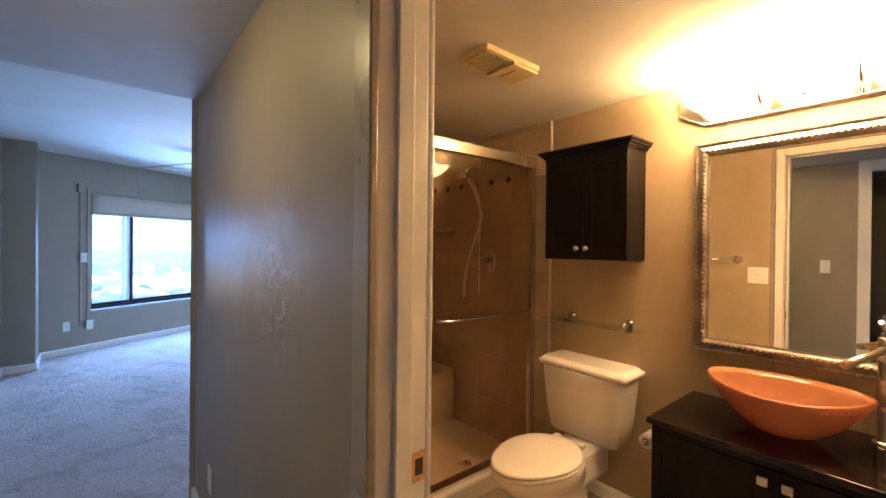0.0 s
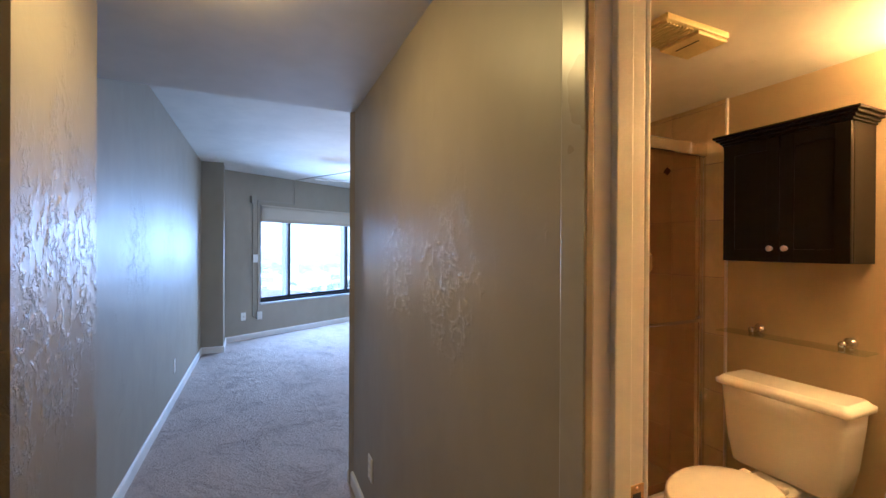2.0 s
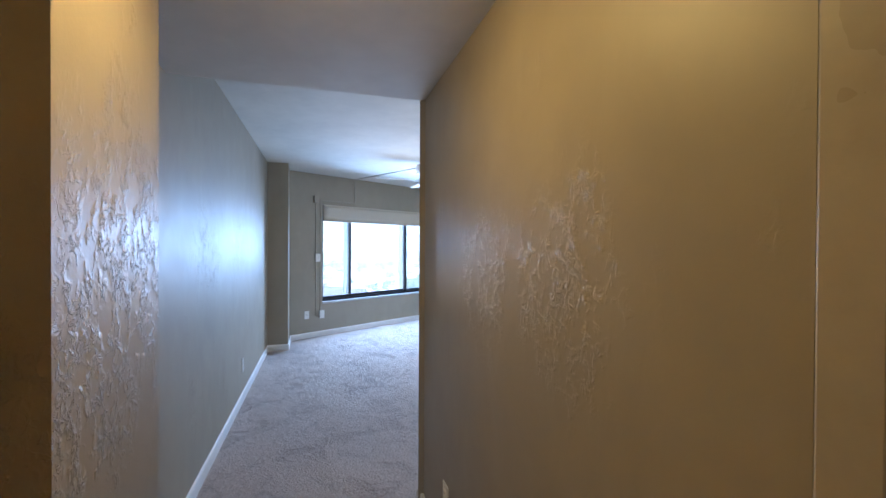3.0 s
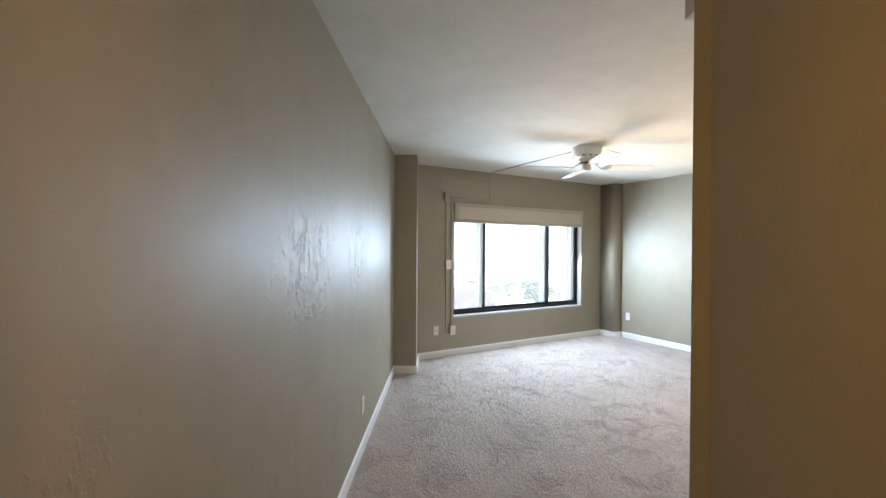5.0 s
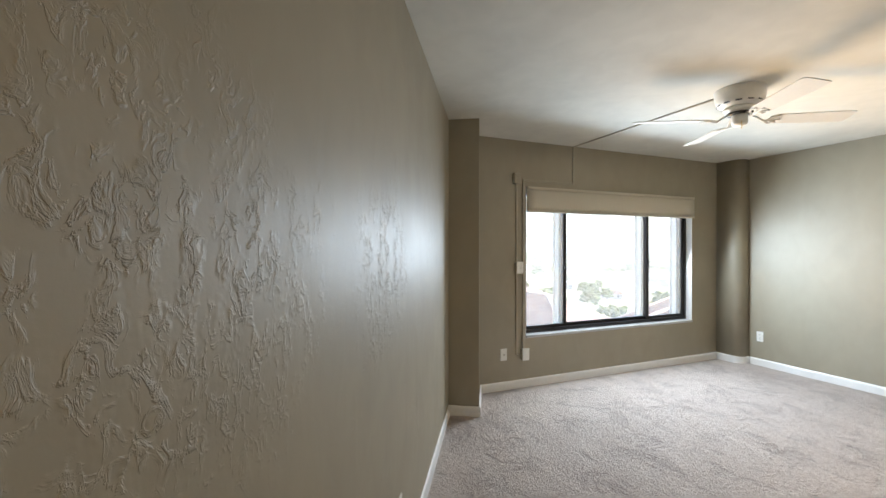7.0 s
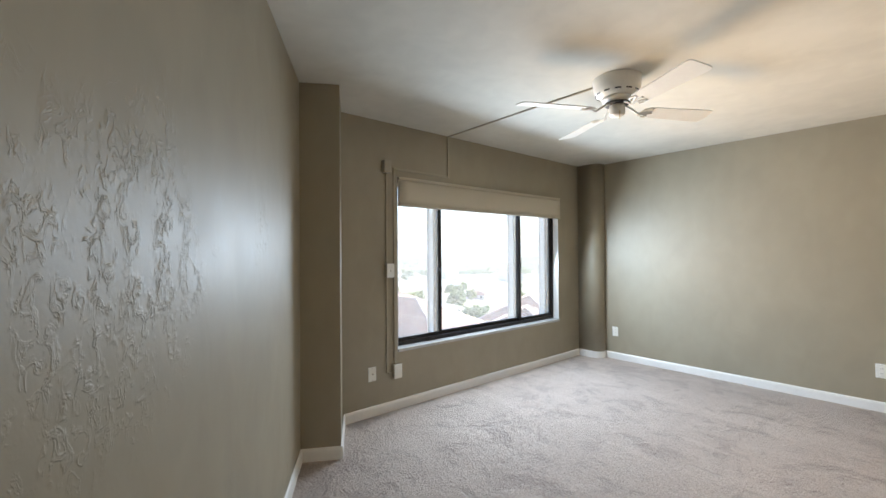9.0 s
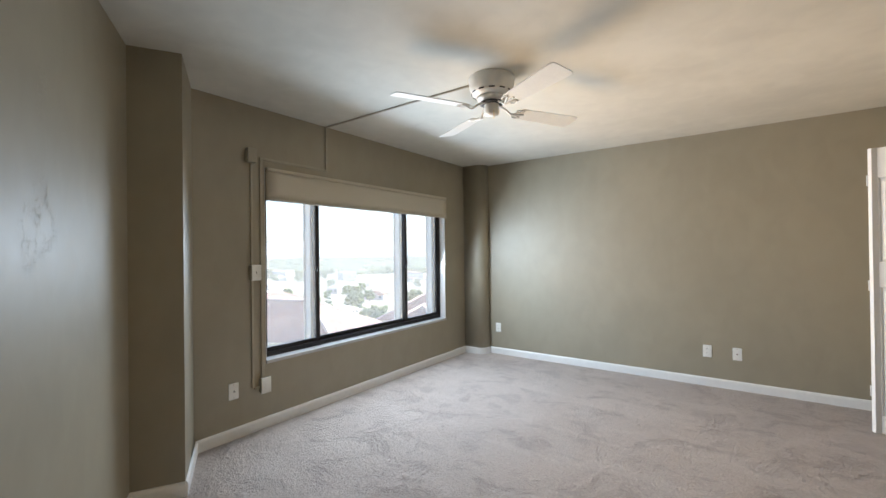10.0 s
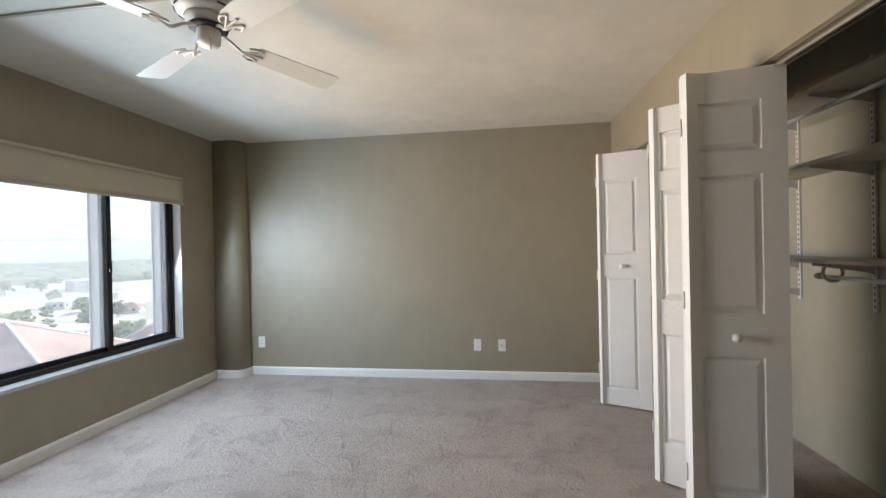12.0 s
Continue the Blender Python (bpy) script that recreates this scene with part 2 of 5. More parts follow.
DOOR = plain("door_paint", (0.80, 0.80, 0.79), 0.42, grain=45, vary=0.04, relief=0.0004)
PLASTIC = plain("white_plastic", (0.78, 0.77, 0.72), 0.32, vary=0.03)
SLOT = plain("dark_slot", (0.03, 0.03, 0.03), 0.6)
BRONZE = plain("bronze_aluminium", (0.022, 0.018, 0.017), 0.38, metal=0.4)
SILL = plain("marble_sill", (0.52, 0.51, 0.50), 0.25, grain=18, vary=0.16)
OUTER = plain("outer_aluminium", (0.84, 0.84, 0.82), 0.45, vary=0.06)
FANWHITE = plain("fan_white", (0.74, 0.73, 0.69), 0.4, vary=0.05)
WIREMOLD = plain("painted_raceway", (0.36, 0.32, 0.24), 0.35, vary=0.1)
CHROME = plain("chrome", (0.75, 0.74, 0.72), 0.12, metal=1.0, vary=0.05)
NICKEL = plain("brushed_nickel", (0.58, 0.55, 0.50), 0.28, metal=1.0, vary=0.1)
BRASS = plain("brass", (0.70, 0.50, 0.20), 0.3, metal=1.0, vary=0.2)
ESPRESSO = plain("espresso_wood", (0.008, 0.006, 0.005), 0.42, grain=25, vary=0.35, spec=0.22)
VANITY_TOP = plain("black_vanity_top", (0.010, 0.007, 0.006), 0.1, grain=40, vary=0.3, spec=0.5)
CERAMIC = plain("toilet_ceramic", (0.80, 0.77, 0.70), 0.12, vary=0.03, coat=0.4)
SEAT = plain("toilet_seat", (0.80, 0.76, 0.67), 0.25, vary=0.03)
SILVER = plain("antique_silver", (0.40, 0.345, 0.27), 0.34, metal=0.8, grain=90, vary=0.5, relief=0.0015)
MIRROR = plain("mirror_silver", (0.93, 0.94, 0.93), 0.0, metal=1.0, vary=0.0)
YELLOWED = plain("yellowed_plastic", (0.60, 0.50, 0.11), 0.45, vary=0.12)
TILE = tile_mat("shower_tile", (0.56, 0.44, 0.20))
DECO = tile_mat("deco_tile", (0.06, 0.035, 0.02))
GROUT = plain("grout", (0.30, 0.22, 0.14), 0.9)
PAN = plain("shower_pan", (0.62, 0.57, 0.46), 0.35, vary=0.06)
BATH_FLOOR = plain("bath_floor_tile", (0.45, 0.38, 0.29), 0.35, grain=20)
# last value: strength of the haze painted into the glass
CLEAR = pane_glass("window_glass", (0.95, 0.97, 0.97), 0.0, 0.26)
BRONZE_GLASS = pane_glass("shower_glass", (0.96, 0.88, 0.66), 0.02)
SHELF_GLASS = pane_glass("shelf_glass", (0.90, 0.95, 0.92), 0.02)
SHADE = cloth("blind_fabric", (0.66, 0.60, 0.48))
ORANGE = orange_glass()
BULB_GLASS = glow("lamp_glass", (1.0, 0.43, 0.065), BULB)
HALL_GLASS = glow("hall_lamp_glass", (1.0, 0.52, 0.09), HALL_LAMP)
HAZE = glow("far_haze_glow", (0.86, 0.91, 0.90), 0.17)
STEEL = plain("white_steel", (0.66, 0.66, 0.64), 0.4, vary=0.06)
SHELFBOARD = plain("shelf_board", (0.52, 0.49, 0.44), 0.5, vary=0.12)
CLOSET_WALL = plaster("closet_paint", (0.37, 0.36, 0.29), 0.5, 0.0006)
PAPER = plain("paper_roll", (0.82, 0.80, 0.76), 0.9)
TERRACOTTA = roof_tiles("roof_tile", (0.27, 0.160, 0.120))
STUCCO = plain("stucco", (0.62, 0.58, 0.52), 0.9, grain=2, vary=0.2)
WHITE_ROOF = plain("white_roof", (0.66, 0.66, 0.64), 0.8, grain=0.6, vary=0.25)
BARK = plain("bark", (0.10, 0.075, 0.05), 0.9)
GROUND = ground_mat()
LEAF = leaf_mat()
DARK_PANE = plain("dark_window", (0.05, 0.06, 0.07), 0.1)


# ---- building blocks ----
def add_box(bm, x0, x1, y0, y1, z0, z1, bevel=0.0):
    made = bmesh.ops.create_cube(bm, size=1)["verts"]
    for v in made:
        v.co = Vector((x0 + (v.co.x + 0.5) * (x1 - x0), y0 + (v.co.y + 0.5) * (y1 - y0), z0 + (v.co.z + 0.5) * (z1 - z0)))
    if bevel:
        es = list({e for v in made for e in v.link_edges})
        bmesh.ops.bevel(bm, geom=es, offset=bevel, segments=2, affect="EDGES", profile=0.5)
    return bm


def box(x0, x1, y0, y1, z0, z1, bevel=0.0):
    return add_box(bmesh.new(), x0, x1, y0, y1, z0, z1, bevel)


def add_prism(bm, poly, z0, z1):
    lo = [bm.verts.new((x, y, z0)) for x, y in poly]
    hi = [bm.verts.new((x, y, z1)) for x, y in poly]
    bm.faces.new(lo[::-1]), bm.faces.new(hi)
    for k in range(len(poly)):
        j = (k + 1) % len(poly)
        bm.faces.new((lo[k], lo[j], hi[j], hi[k]))
    bmesh.ops.recalc_face_normals(bm, faces=bm.faces)
    return bm


def prism(poly, z0, z1):
    return add_prism(bmesh.new(), poly, z0, z1)


def lathe(profile, segs=24, sx=1.0, sy=1.0):
    """Turned about z: profile of (radius, height)."""
    bm = bmesh.new()
    rings = []
    for r, z in profile:
        if r < 1e-5:
            rings.append([bm.verts.new((0, 0, z))])
        else:
            rings.append([bm.verts.new((r * sx * math.cos(2 * math.pi * k / segs), r * sy * math.sin(2 * math.pi * k / segs), z)) for k in range(segs)])
    for a, b in zip(rings, rings[1:]):
        for k in range(segs):
            j = (k + 1) % segs
            if len(a) == 1 and len(b) == 1:
                continue
            if len(a) == 1:
                bm.faces.new((a[0], b[j], b[k]))
            elif len(b) == 1:
                bm.faces.new((a[k], a[j], b[0]))
            else:
                bm.faces.new((a[k], a[j], b[j], b[k]))
    bmesh.ops.recalc_face_normals(bm, faces=bm.faces)
    for f in bm.faces:
        f.smooth = True
    return bm


def tube(points, radius, segs=10):
    """A round bar through the points, with closed ends."""
    bm = bmesh.new()
    pts = [Vector(p) for p in points]
    rings = []
    for k, p in enumerate(pts):
        d = (pts[min(k + 1, len(pts) - 1)] - pts[max(k - 1, 0)]).normalized()
        side = d.cross(Vector((0.31, 0.17, 0.93))).normalized()
        up = side.cross(d)
        r = radius[k] if isinstance(radius, (list, tuple)) else radius
        rings.append([bm.verts.new(p + r * (side * math.cos(2 * math.pi * i / segs) + up * math.sin(2 * math.pi * i / segs))) for i in range(segs)])
    for a, b in zip(rings, rings[1:]):
        for i in range(segs):
            j = (i + 1) % segs
            bm.faces.new((a[i], a[j], b[j], b[i]))
    bm.faces.new(rings[0][::-1]), bm.faces.new(rings[-1])
    bmesh.ops.recalc_face_normals(bm, faces=bm.faces)
    for f in bm.faces:
        f.smooth = len(f.verts) == 4
    return bm


def curve_points(points, steps=8):
    """A smooth line through the points."""
    p = [Vector(q) for q in points]
    p = [2 * p[0] - p[1]] + p + [2 * p[-1] - p[-2]]
    out = []
    for k in range(1, len(p) - 2):
        a, b, c, d = p[k - 1], p[k], p[k + 1], p[k + 2]
        for s in range(steps):
            t = s / steps
            out.append(0.5 * ((2 * b) + (c - a) * t + (2 * a - 5 * b + 4 * c - d) * t * t + (3 * b - a - 3 * c + d) * t ** 3))
    return out + [p[-2]]


def mesh_of(name, bm, mat):
    me = bpy.data.meshes.new(name)
    bm.to_mesh(me)
    bm.free()
    me.materials.append(mat)
    return me


def part(name, bm, mat, parent, label="", m=None):
    ob = new(name, mesh_of(name, bm, mat))
    ob.parent = parent
    if m is not None:
        ob.matrix_basis = m
    return tagged(ob, label)


def thing(name, label, category, m=None, group=""):
    ob = new(name)
    ob.empty_display_size = 0.1
    if m is not None:
        ob.matrix_world = m
    return tagged(ob, label, category, group)


def solid(name, bm, mat, m=None, label="", category="", group="", kind=""):
    ob = new(name, mesh_of(name, bm, mat))
    if m is not None:
        ob.matrix_world = m
    return tagged(ob, label, category, group, kind)


def setting(name, bm, mat, m=None, label="", category=""):
    return solid(name, bm, mat, m, label, category, kind="structure")


# ---- structure: bedroom ----
WX, FY = -5.695, 6.143                       # window wall, far wall
WIN_Y0, WIN_Y1, WIN_Z0, WIN_Z1 = 3.16, 5.545, 0.515, 2.005
C0, C1 = Vector((-1.615, 1.400)), Vector((-1.700, FY))   # closet wall line


def on_closet(y, off=0.0):
    """A point of the closet wall's face at y; off: metres behind it."""
    k = (y - C0.y) / (C1.y - C0.y)
    return (C0.x + (C1.x - C0.x) * k + off, y)


def hall_xy(x, y):
    p = at_hall(x, y)
    return (p.x, p.y)


def slab(name, poly, z0, z1, mat, label, category):
    return setting(name, prism(poly, z0, z1), mat, None, label, category)


ROOM_POLY = [hall_xy(1.75, -0.95), hall_xy(-6.3, -0.95), (-6.0, 2.2), (WX, 6.3), (-0.7, 6.3), (-0.7, 3.0), hall_xy(-2.3, 0.5), hall_xy(1.75, 0.5)]
slab("floor", ROOM_POLY, -0.15, 0.0, CARPET, "beige cut-pile carpet with tread marks and vacuum sweeps", "carpet")
slab("ceiling", [hall_xy(-1.9, -0.95), hall_xy(-6.3, -0.95), (-6.0, 2.2), (WX - 0.1, 6.3), (-0.7, 6.3), (-0.7, 3.1), hall_xy(-2.35, 0.5), hall_xy(-1.9, 0.5)], ROOM_TOP, ROOM_TOP + 0.15, SMOOTH_CEILING, "off-white painted bedroom ceiling", "ceiling")

bm = box(WX - 0.22, WX, 2.0, WIN_Y0, -0.1, ROOM_TOP + 0.1)
add_box(bm, WX - 0.22, WX, WIN_Y1, 6.35, -0.1, ROOM_TOP + 0.1)
add_box(bm, WX - 0.22, WX, WIN_Y0, WIN_Y1, -0.1, WIN_Z0 - 0.03)
add_box(bm, WX - 0.22, WX, WIN_Y0, WIN_Y1, WIN_Z1, ROOM_TOP + 0.1)
setting("wall_window", bm, WALL, None, "olive-taupe textured wall round the wide window", "wall")
setting("wall_far", box(WX, -0.7, FY, FY + 0.15, -0.1, ROOM_TOP + 0.1), WALL, None, "olive-taupe painted far bedroom wall", "wall")
setting("wall_long", box(-6.1, -1.30, -0.90, -0.74, -0.1, ROOM_TOP + 0.1), LONG_WALL, HM, "long olive-taupe wall with trowelled texture", "wall")
setting("wall_pier", box(-1.345, -0.848, -0.93, -0.528, -0.1, HALL_TOP + 0.05), WING, HM, "glossy pier with torn plaster texture at the hall mouth", "wall")

# pilaster beside the window and rounded column in the far corner
setting("wall_pilaster", prism([hall_xy(-5.725, -0.80), hall_xy(-5.725, -0.487), (WX - 0.02, 2.650), (WX - 0.02, 2.1)], -0.05, ROOM_TOP + 0.05), WALL, None, "olive-taupe pilaster between long wall and window", "pilaster")
cr = 0.11
col = [(WX - 0.02, FY + 0.02), (WX - 0.02, 5.985)]
col += [(-5.405 - cr + cr * math.sin(radians(a)), 5.985 + cr - cr * math.cos(radians(a))) for a in range(0, 91, 9)]
col += [(-5.405, FY + 0.02)]
bm = prism(col, -0.05, ROOM_TOP + 0.05)
for f in bm.faces:
    f.smooth = abs(f.normal.z) < 0.5
setting("wall_column", bm, WALL, None, "olive-taupe rounded corner column", "column")

# closet front with two openings
HEAD = 2.06
OPEN1, OPEN2 = (4.20, 5.76), (3.30, 4.10)
def closet_piece(y0, y1, z0, z1):
    return prism([on_closet(y0), on_closet(y0, 0.10), on_closet(y1, 0.10), on_closet(y1)], z0, z1)


closet_front = setting("wall_closet", closet_piece(C0.y, OPEN2[0], -0.1, ROOM_TOP + 0.1), WALL, None, "olive-taupe wall above and beside the closet", "wall")
part("middle_pier", closet_piece(OPEN2[1], OPEN1[0], -0.1, HEAD), WALL, closet_front)
part("end_pier", closet_piece(OPEN1[1], FY, -0.1, ROOM_TOP + 0.1), WALL, closet_front)
part("header", closet_piece(OPEN2[0], OPEN1[1], HEAD, ROOM_TOP + 0.1), WALL, closet_front)
setting("wall_closet_back", box(-0.86, -0.72, 3.05, FY, -0.1, ROOM_TOP + 0.1), CLOSET_WALL, None, "pale closet back wall", "wall")
setting("wall_closet_end", prism([on_closet(3.05, 0.10), (-0.72, 3.05), (-0.72, 3.14), on_closet(3.14, 0.10)], -0.1, ROOM_TOP + 0.1), CLOSET_WALL, None, "pale closet end wall", "wall")

# unseen shell added to keep sun from leaking in: slab above, outer walls
bm = box(-5.9, 3.2, -5.0, 7.0, ROOM_TOP + 0.15, ROOM_TOP + 0.40)
add_box(bm, 3.0, 3.2, -5.0, 7.0, -0.4, ROOM_TOP + 0.15)
add_box(bm, -0.7, 3.0, 6.3, 7.0, -0.4, ROOM_TOP + 0.15)
add_box(bm, -5.9, 3.0, -5.0, -4.8, -0.4, ROOM_TOP + 0.15)
add_box(bm, -5.9, 3.2, -5.0, 7.0, -0.6, -0.21)
setting("wall_sun_block", bm, STUCCO, None, "unseen shell added round the storey to block the sun", "wall")

# ---- structure: hall and bathroom ----
JX0, JX1, DOOR_TOP = -0.245, 0.535, 2.04     # rough door opening
HW0, HW1 = 0.444, 0.589                       # hall face and bathroom face of the wall
bm = box(-2.105, JX0 - 0.039, HW0, HW1, -0.1, HALL_TOP + 0.25)
add_box(bm, JX1, 1.75, HW0, HW1, -0.1, HALL_TOP + 0.25)
add_box(bm, JX0 - 0.039, JX1, HW0, HW1, DOOR_TOP + 0.02, HALL_TOP + 0.25)
setting("wall_hall", bm, HALL_WALL, HM, "olive-taupe trowelled hall wall beside the bathroom door", "wall")
bm = box(-0.90, 0.02, -0.86, -0.71, -0.1, HALL_TOP + 0.05)
add_box(bm, 0.82, 1.75, -0.86, -0.71, -0.1, HALL_TOP + 0.05)
setting("wall_hall_south", bm, WALL, HM, "olive-taupe hall wall with a light switch", "wall")
setting("wall_hall_end", box(1.62, 1.75, -0.71, HW0, -0.1, HALL_TOP + 0.05), WALL, HM, "plain hall end wall", "wall")
setting("ceiling_hall", box(-2.09, 1.75, -0.74, HW0, HALL_TOP, HALL_TOP + 0.34), CEILING, HM, "lowered off-white hall ceiling", "ceiling")
# room behind the hall's other doorway
bm = box(-0.3, 1.2, -2.2, -2.1, -0.1, 2.3)
add_box(bm, -0.4, -0.3, -2.1, -0.86, -0.1, 2.3)
add_box(bm, 1.2, 1.3, -2.1, -0.86, -0.1, 2.3)
add_box(bm, -0.4, 1.3, -2.2, -0.86, 2.15, 2.25)
add_box(bm, -0.4, 1.3, -2.2, -0.95, -0.2, -0.01)
setting("wall_next_room", bm, WALL, HM, "dim olive-taupe room beyond the hall doorway", "wall")

BY = 2.19
bm = box(-2.45, 1.25, BY, BY + 0.12, -0.1, 2.4)
setting("wall_bath_back", bm, BATH_WALL, HM, "tan painted bathroom wall behind the toilet", "wall")
setting("wall_bath_right", box(1.13, 1.25, HW1, BY, -0.1, 2.4), BATH_WALL, HM, "tan painted bathroom side wall", "wall")
bm = box(-2.42, -2.30, 1.0, BY, -0.1, 2.4)
add_box(bm, -2.30, -1.2, 0.98, 1.06, -0.1, 2.4)
add_box(bm, -1.22, -1.10, HW1, 1.0, -0.1, 2.4)
setting("wall_bath_shower", bm, BATH_WALL, HM, "tan walls round the shower alcove", "wall")
# bathroom skin of the hall wall
bm = box(-1.10, JX0 - 0.06, HW1, HW1 + 0.008, 0.0, BATH_TOP)
add_box(bm, JX1 + 0.06, 1.13, HW1, HW1 + 0.008, 0.0, BATH_TOP)
add_box(bm, JX0 - 0.06, JX1 + 0.06, HW1, HW1 + 0.008, DOOR_TOP + 0.06, BATH_TOP)
setting("wall_bath_front", bm, BATH_WALL, HM, "tan bathroom side of the door wall", "wall")
setting("ceiling_bath", box(-2.42, 1.25, HW1, BY, BATH_TOP, BATH_TOP + 0.12), CEILING, HM, "cream bathroom ceiling with trowelled patches", "ceiling")
setting("floor_bath", box(-1.25, 1.13, 0.50, BY, -0.1, 0.006), BATH_FLOOR, HM, "beige tiled bathroom floor", "floor")

# ---- trim: baseboards, casings, window ----
def baseboard(name, p, q, m=None, label="white painted baseboard"):
    """A board along the floor from p to q, on the left of that way; eased top edge."""
    p, q = Vector((*p, 0)), Vector((*q, 0))
    d = (q - p).normalized()
    s = Vector((-d.y, d.x, 0))
    prof = [(0.0, 0.0), (0.013, 0.0), (0.013, 0.064), (0.010, 0.074), (0.006, 0.080), (0.0, 0.082)]
    bm = bmesh.new()
    a = [bm.verts.new(p + s * w + Vector((0, 0, h))) for w, h in prof]
    b = [bm.verts.new(q + s * w + Vector((0, 0, h))) for w, h in prof]
    bm.faces.new(a), bm.faces.new(b[::-1])
    for k in range(len(prof)):
        j = (k + 1) % len(prof)
        bm.faces.new((a[j], a[k], b[k], b[j]))
    bmesh.ops.recalc_face_normals(bm, faces=bm.faces)
    return setting(name, bm, TRIM, m, label, "baseboard")


pil_a, pil_b = hall_xy(-5.725, -0.74), hall_xy(-5.725, -0.487)
baseboard("baseboard_long", (-5.712, -0.74), (-1.345, -0.74), HM)
baseboard("baseboard_pilaster", pil_b, pil_a)
baseboard("baseboard_pilaster_side", (WX, 2.650), pil_b)
baseboard("baseboard_window", (WX, 5.985), (WX, 2.652))
baseboard("baseboard_column", (-5.50, 5.985), (WX + 0.013, 5.985))
baseboard("baseboard_column_side", (-5.405, FY), (-5.405, 6.09))
bm = bmesh.new()
for a in range(0, 90, 15):
    c = (-5.405 - cr, 5.985 + cr)
    p0, p1 = radians(a), radians(a + 15)
    quad = [(c[0] + r * math.sin(t), c[1] - r * math.cos(t)) for r, t in ((cr, p0), (cr + 0.013, p0), (cr + 0.013, p1), (cr, p1))]
    add_prism(bm, quad, 0.0, 0.080)
setting("baseboard_column_round", bm, TRIM, None, "white painted baseboard", "baseboard")
baseboard("baseboard_far", (-1.72, FY), (-5.392, FY))
baseboard("baseboard_closet_north", on_closet(5.78), on_closet(FY - 0.013))
baseboard("baseboard_closet_south", on_closet(1.40), on_closet(3.28))
baseboard("baseboard_hall", (-0.29, HW0), (-2.118, HW0), HM)
baseboard("baseboard_hall_end", (-2.105, HW0 - 0.013), (-2.105, 0.50), HM)
baseboard("baseboard_pier", (-1.345, -0.528), (-0.848, -0.528), HM)
baseboard("baseboard_pier_end", (-0.848, -0.528), (-0.848, -0.71), HM)
baseboard("baseboard_bath", (-0.27, BY), (-1.06, BY), HM)

# bathroom door frame
frame_thing = setting("door_1", box(JX0 - 0.038, JX0 + 0.02, HW0 + 0.018, HW1 - 0.003, 0.0, DOOR_TOP, 0.004), TRIM, HM, "white bathroom door frame with brass strike", "door frame")
part("jamb", box(JX1 - 0.02, JX1, HW0 - 0.003, HW1 + 0.004, 0.0, DOOR_TOP, 0.002), TRIM, frame_thing)
part("head", box(JX0 - 0.038, JX1, HW0 - 0.003, HW1 + 0.004, DOOR_TOP, DOOR_TOP + 0.02, 0.002), TRIM, frame_thing)
part("stop", box(JX0 + 0.02, JX0 + 0.033, HW0 + 0.058, HW0 + 0.098, 0.0, DOOR_TOP, 0.003), TRIM, frame_thing)
part("stop", box(JX1 - 0.032, JX1 - 0.02, HW0 + 0.071, HW0 + 0.101, 0.0, DOOR_TOP, 0.003), TRIM, frame_thing)
part("stop", box(JX0 + 0.032, JX1 - 0.032, HW0 + 0.071, HW0 + 0.101, DOOR_TOP - 0.012, DOOR_TOP, 0.003), TRIM, frame_thing)


def casing(x0, x1, top, face, out):
    """Three boards round a door opening, rounded on their outer edge."""
    made = []
    f0, f1 = min(face, face + out), max(face, face + out)
    for a, b, z0, z1 in ((x0 - 0.034, x0 + 0.016, 0.0, top + 0.05), (x1 - 0.016, x1 + 0.034, 0.0, top + 0.05), (x0 + 0.016, x1 - 0.016, top - 0.004, top + 0.05)):
        made.append(box(a, b, f0, f1, z0, z1, 0.005))
    return made


part("casing", box(JX0 - 0.0388, JX0 + 0.025, HW0 - 0.002, HW0 + 0.0175, 0.0, DOOR_TOP, 0.004), CASING, frame_thing, "taupe painted casing on the hall side")
for b in casing(JX0, JX1, DOOR_TOP, HW0 + 0.012, -0.018)[1:]:
    part("casing", b, CASING, frame_thing, "taupe painted casing on the hall side")
for b in casing(JX0, JX1, DOOR_TOP, HW1 + 0.0045, 0.012):
    part("casing", b, TRIM, frame_thing)
strike = part("strike_plate", box(JX0 + 0.02, JX0 + 0.0225, 0.545, 0.585, 0.885, 0.950, 0.001), BRASS, frame_thing, "worn brass strike plate")
part("latch_hole", box(JX0 + 0.0225, JX0 + 0.0230, 0.557, 0.577, 0.90, 0.935), SLOT, strike)
for z in (0.892, 0.943):
    part("screw", lathe([(0.0, 0.0025), (0.003, 0.0022), (0.0042, 0.0)], 10), BRASS, strike, m=pose(JX0 + 0.0225, 0.567, z, 0, 90, 0))

# the hall's other doorway, opposite
far_frame = setting("door_2", box(0.02, 0.05, -0.86, -0.706, 0.0, 2.06, 0.002), TRIM, HM, "white frame of an open doorway opposite", "door frame")
part("jamb", box(0.79, 0.82, -0.86, -0.706, 0.0, 2.06, 0.002), TRIM, far_frame)
part("head", box(0.02, 0.82, -0.86, -0.706, 2.06, HALL_TOP, 0.002), TRIM, far_frame)
for a, b, z0, z1 in ((0.02, 0.10, 0, 2.135), (0.74, 0.82, 0, 2.135), (0.10, 0.74, 2.05, 2.135)):
    part("casing", box(a, b, -0.706, -0.69, z0, z1, 0.004), TRIM, far_frame)

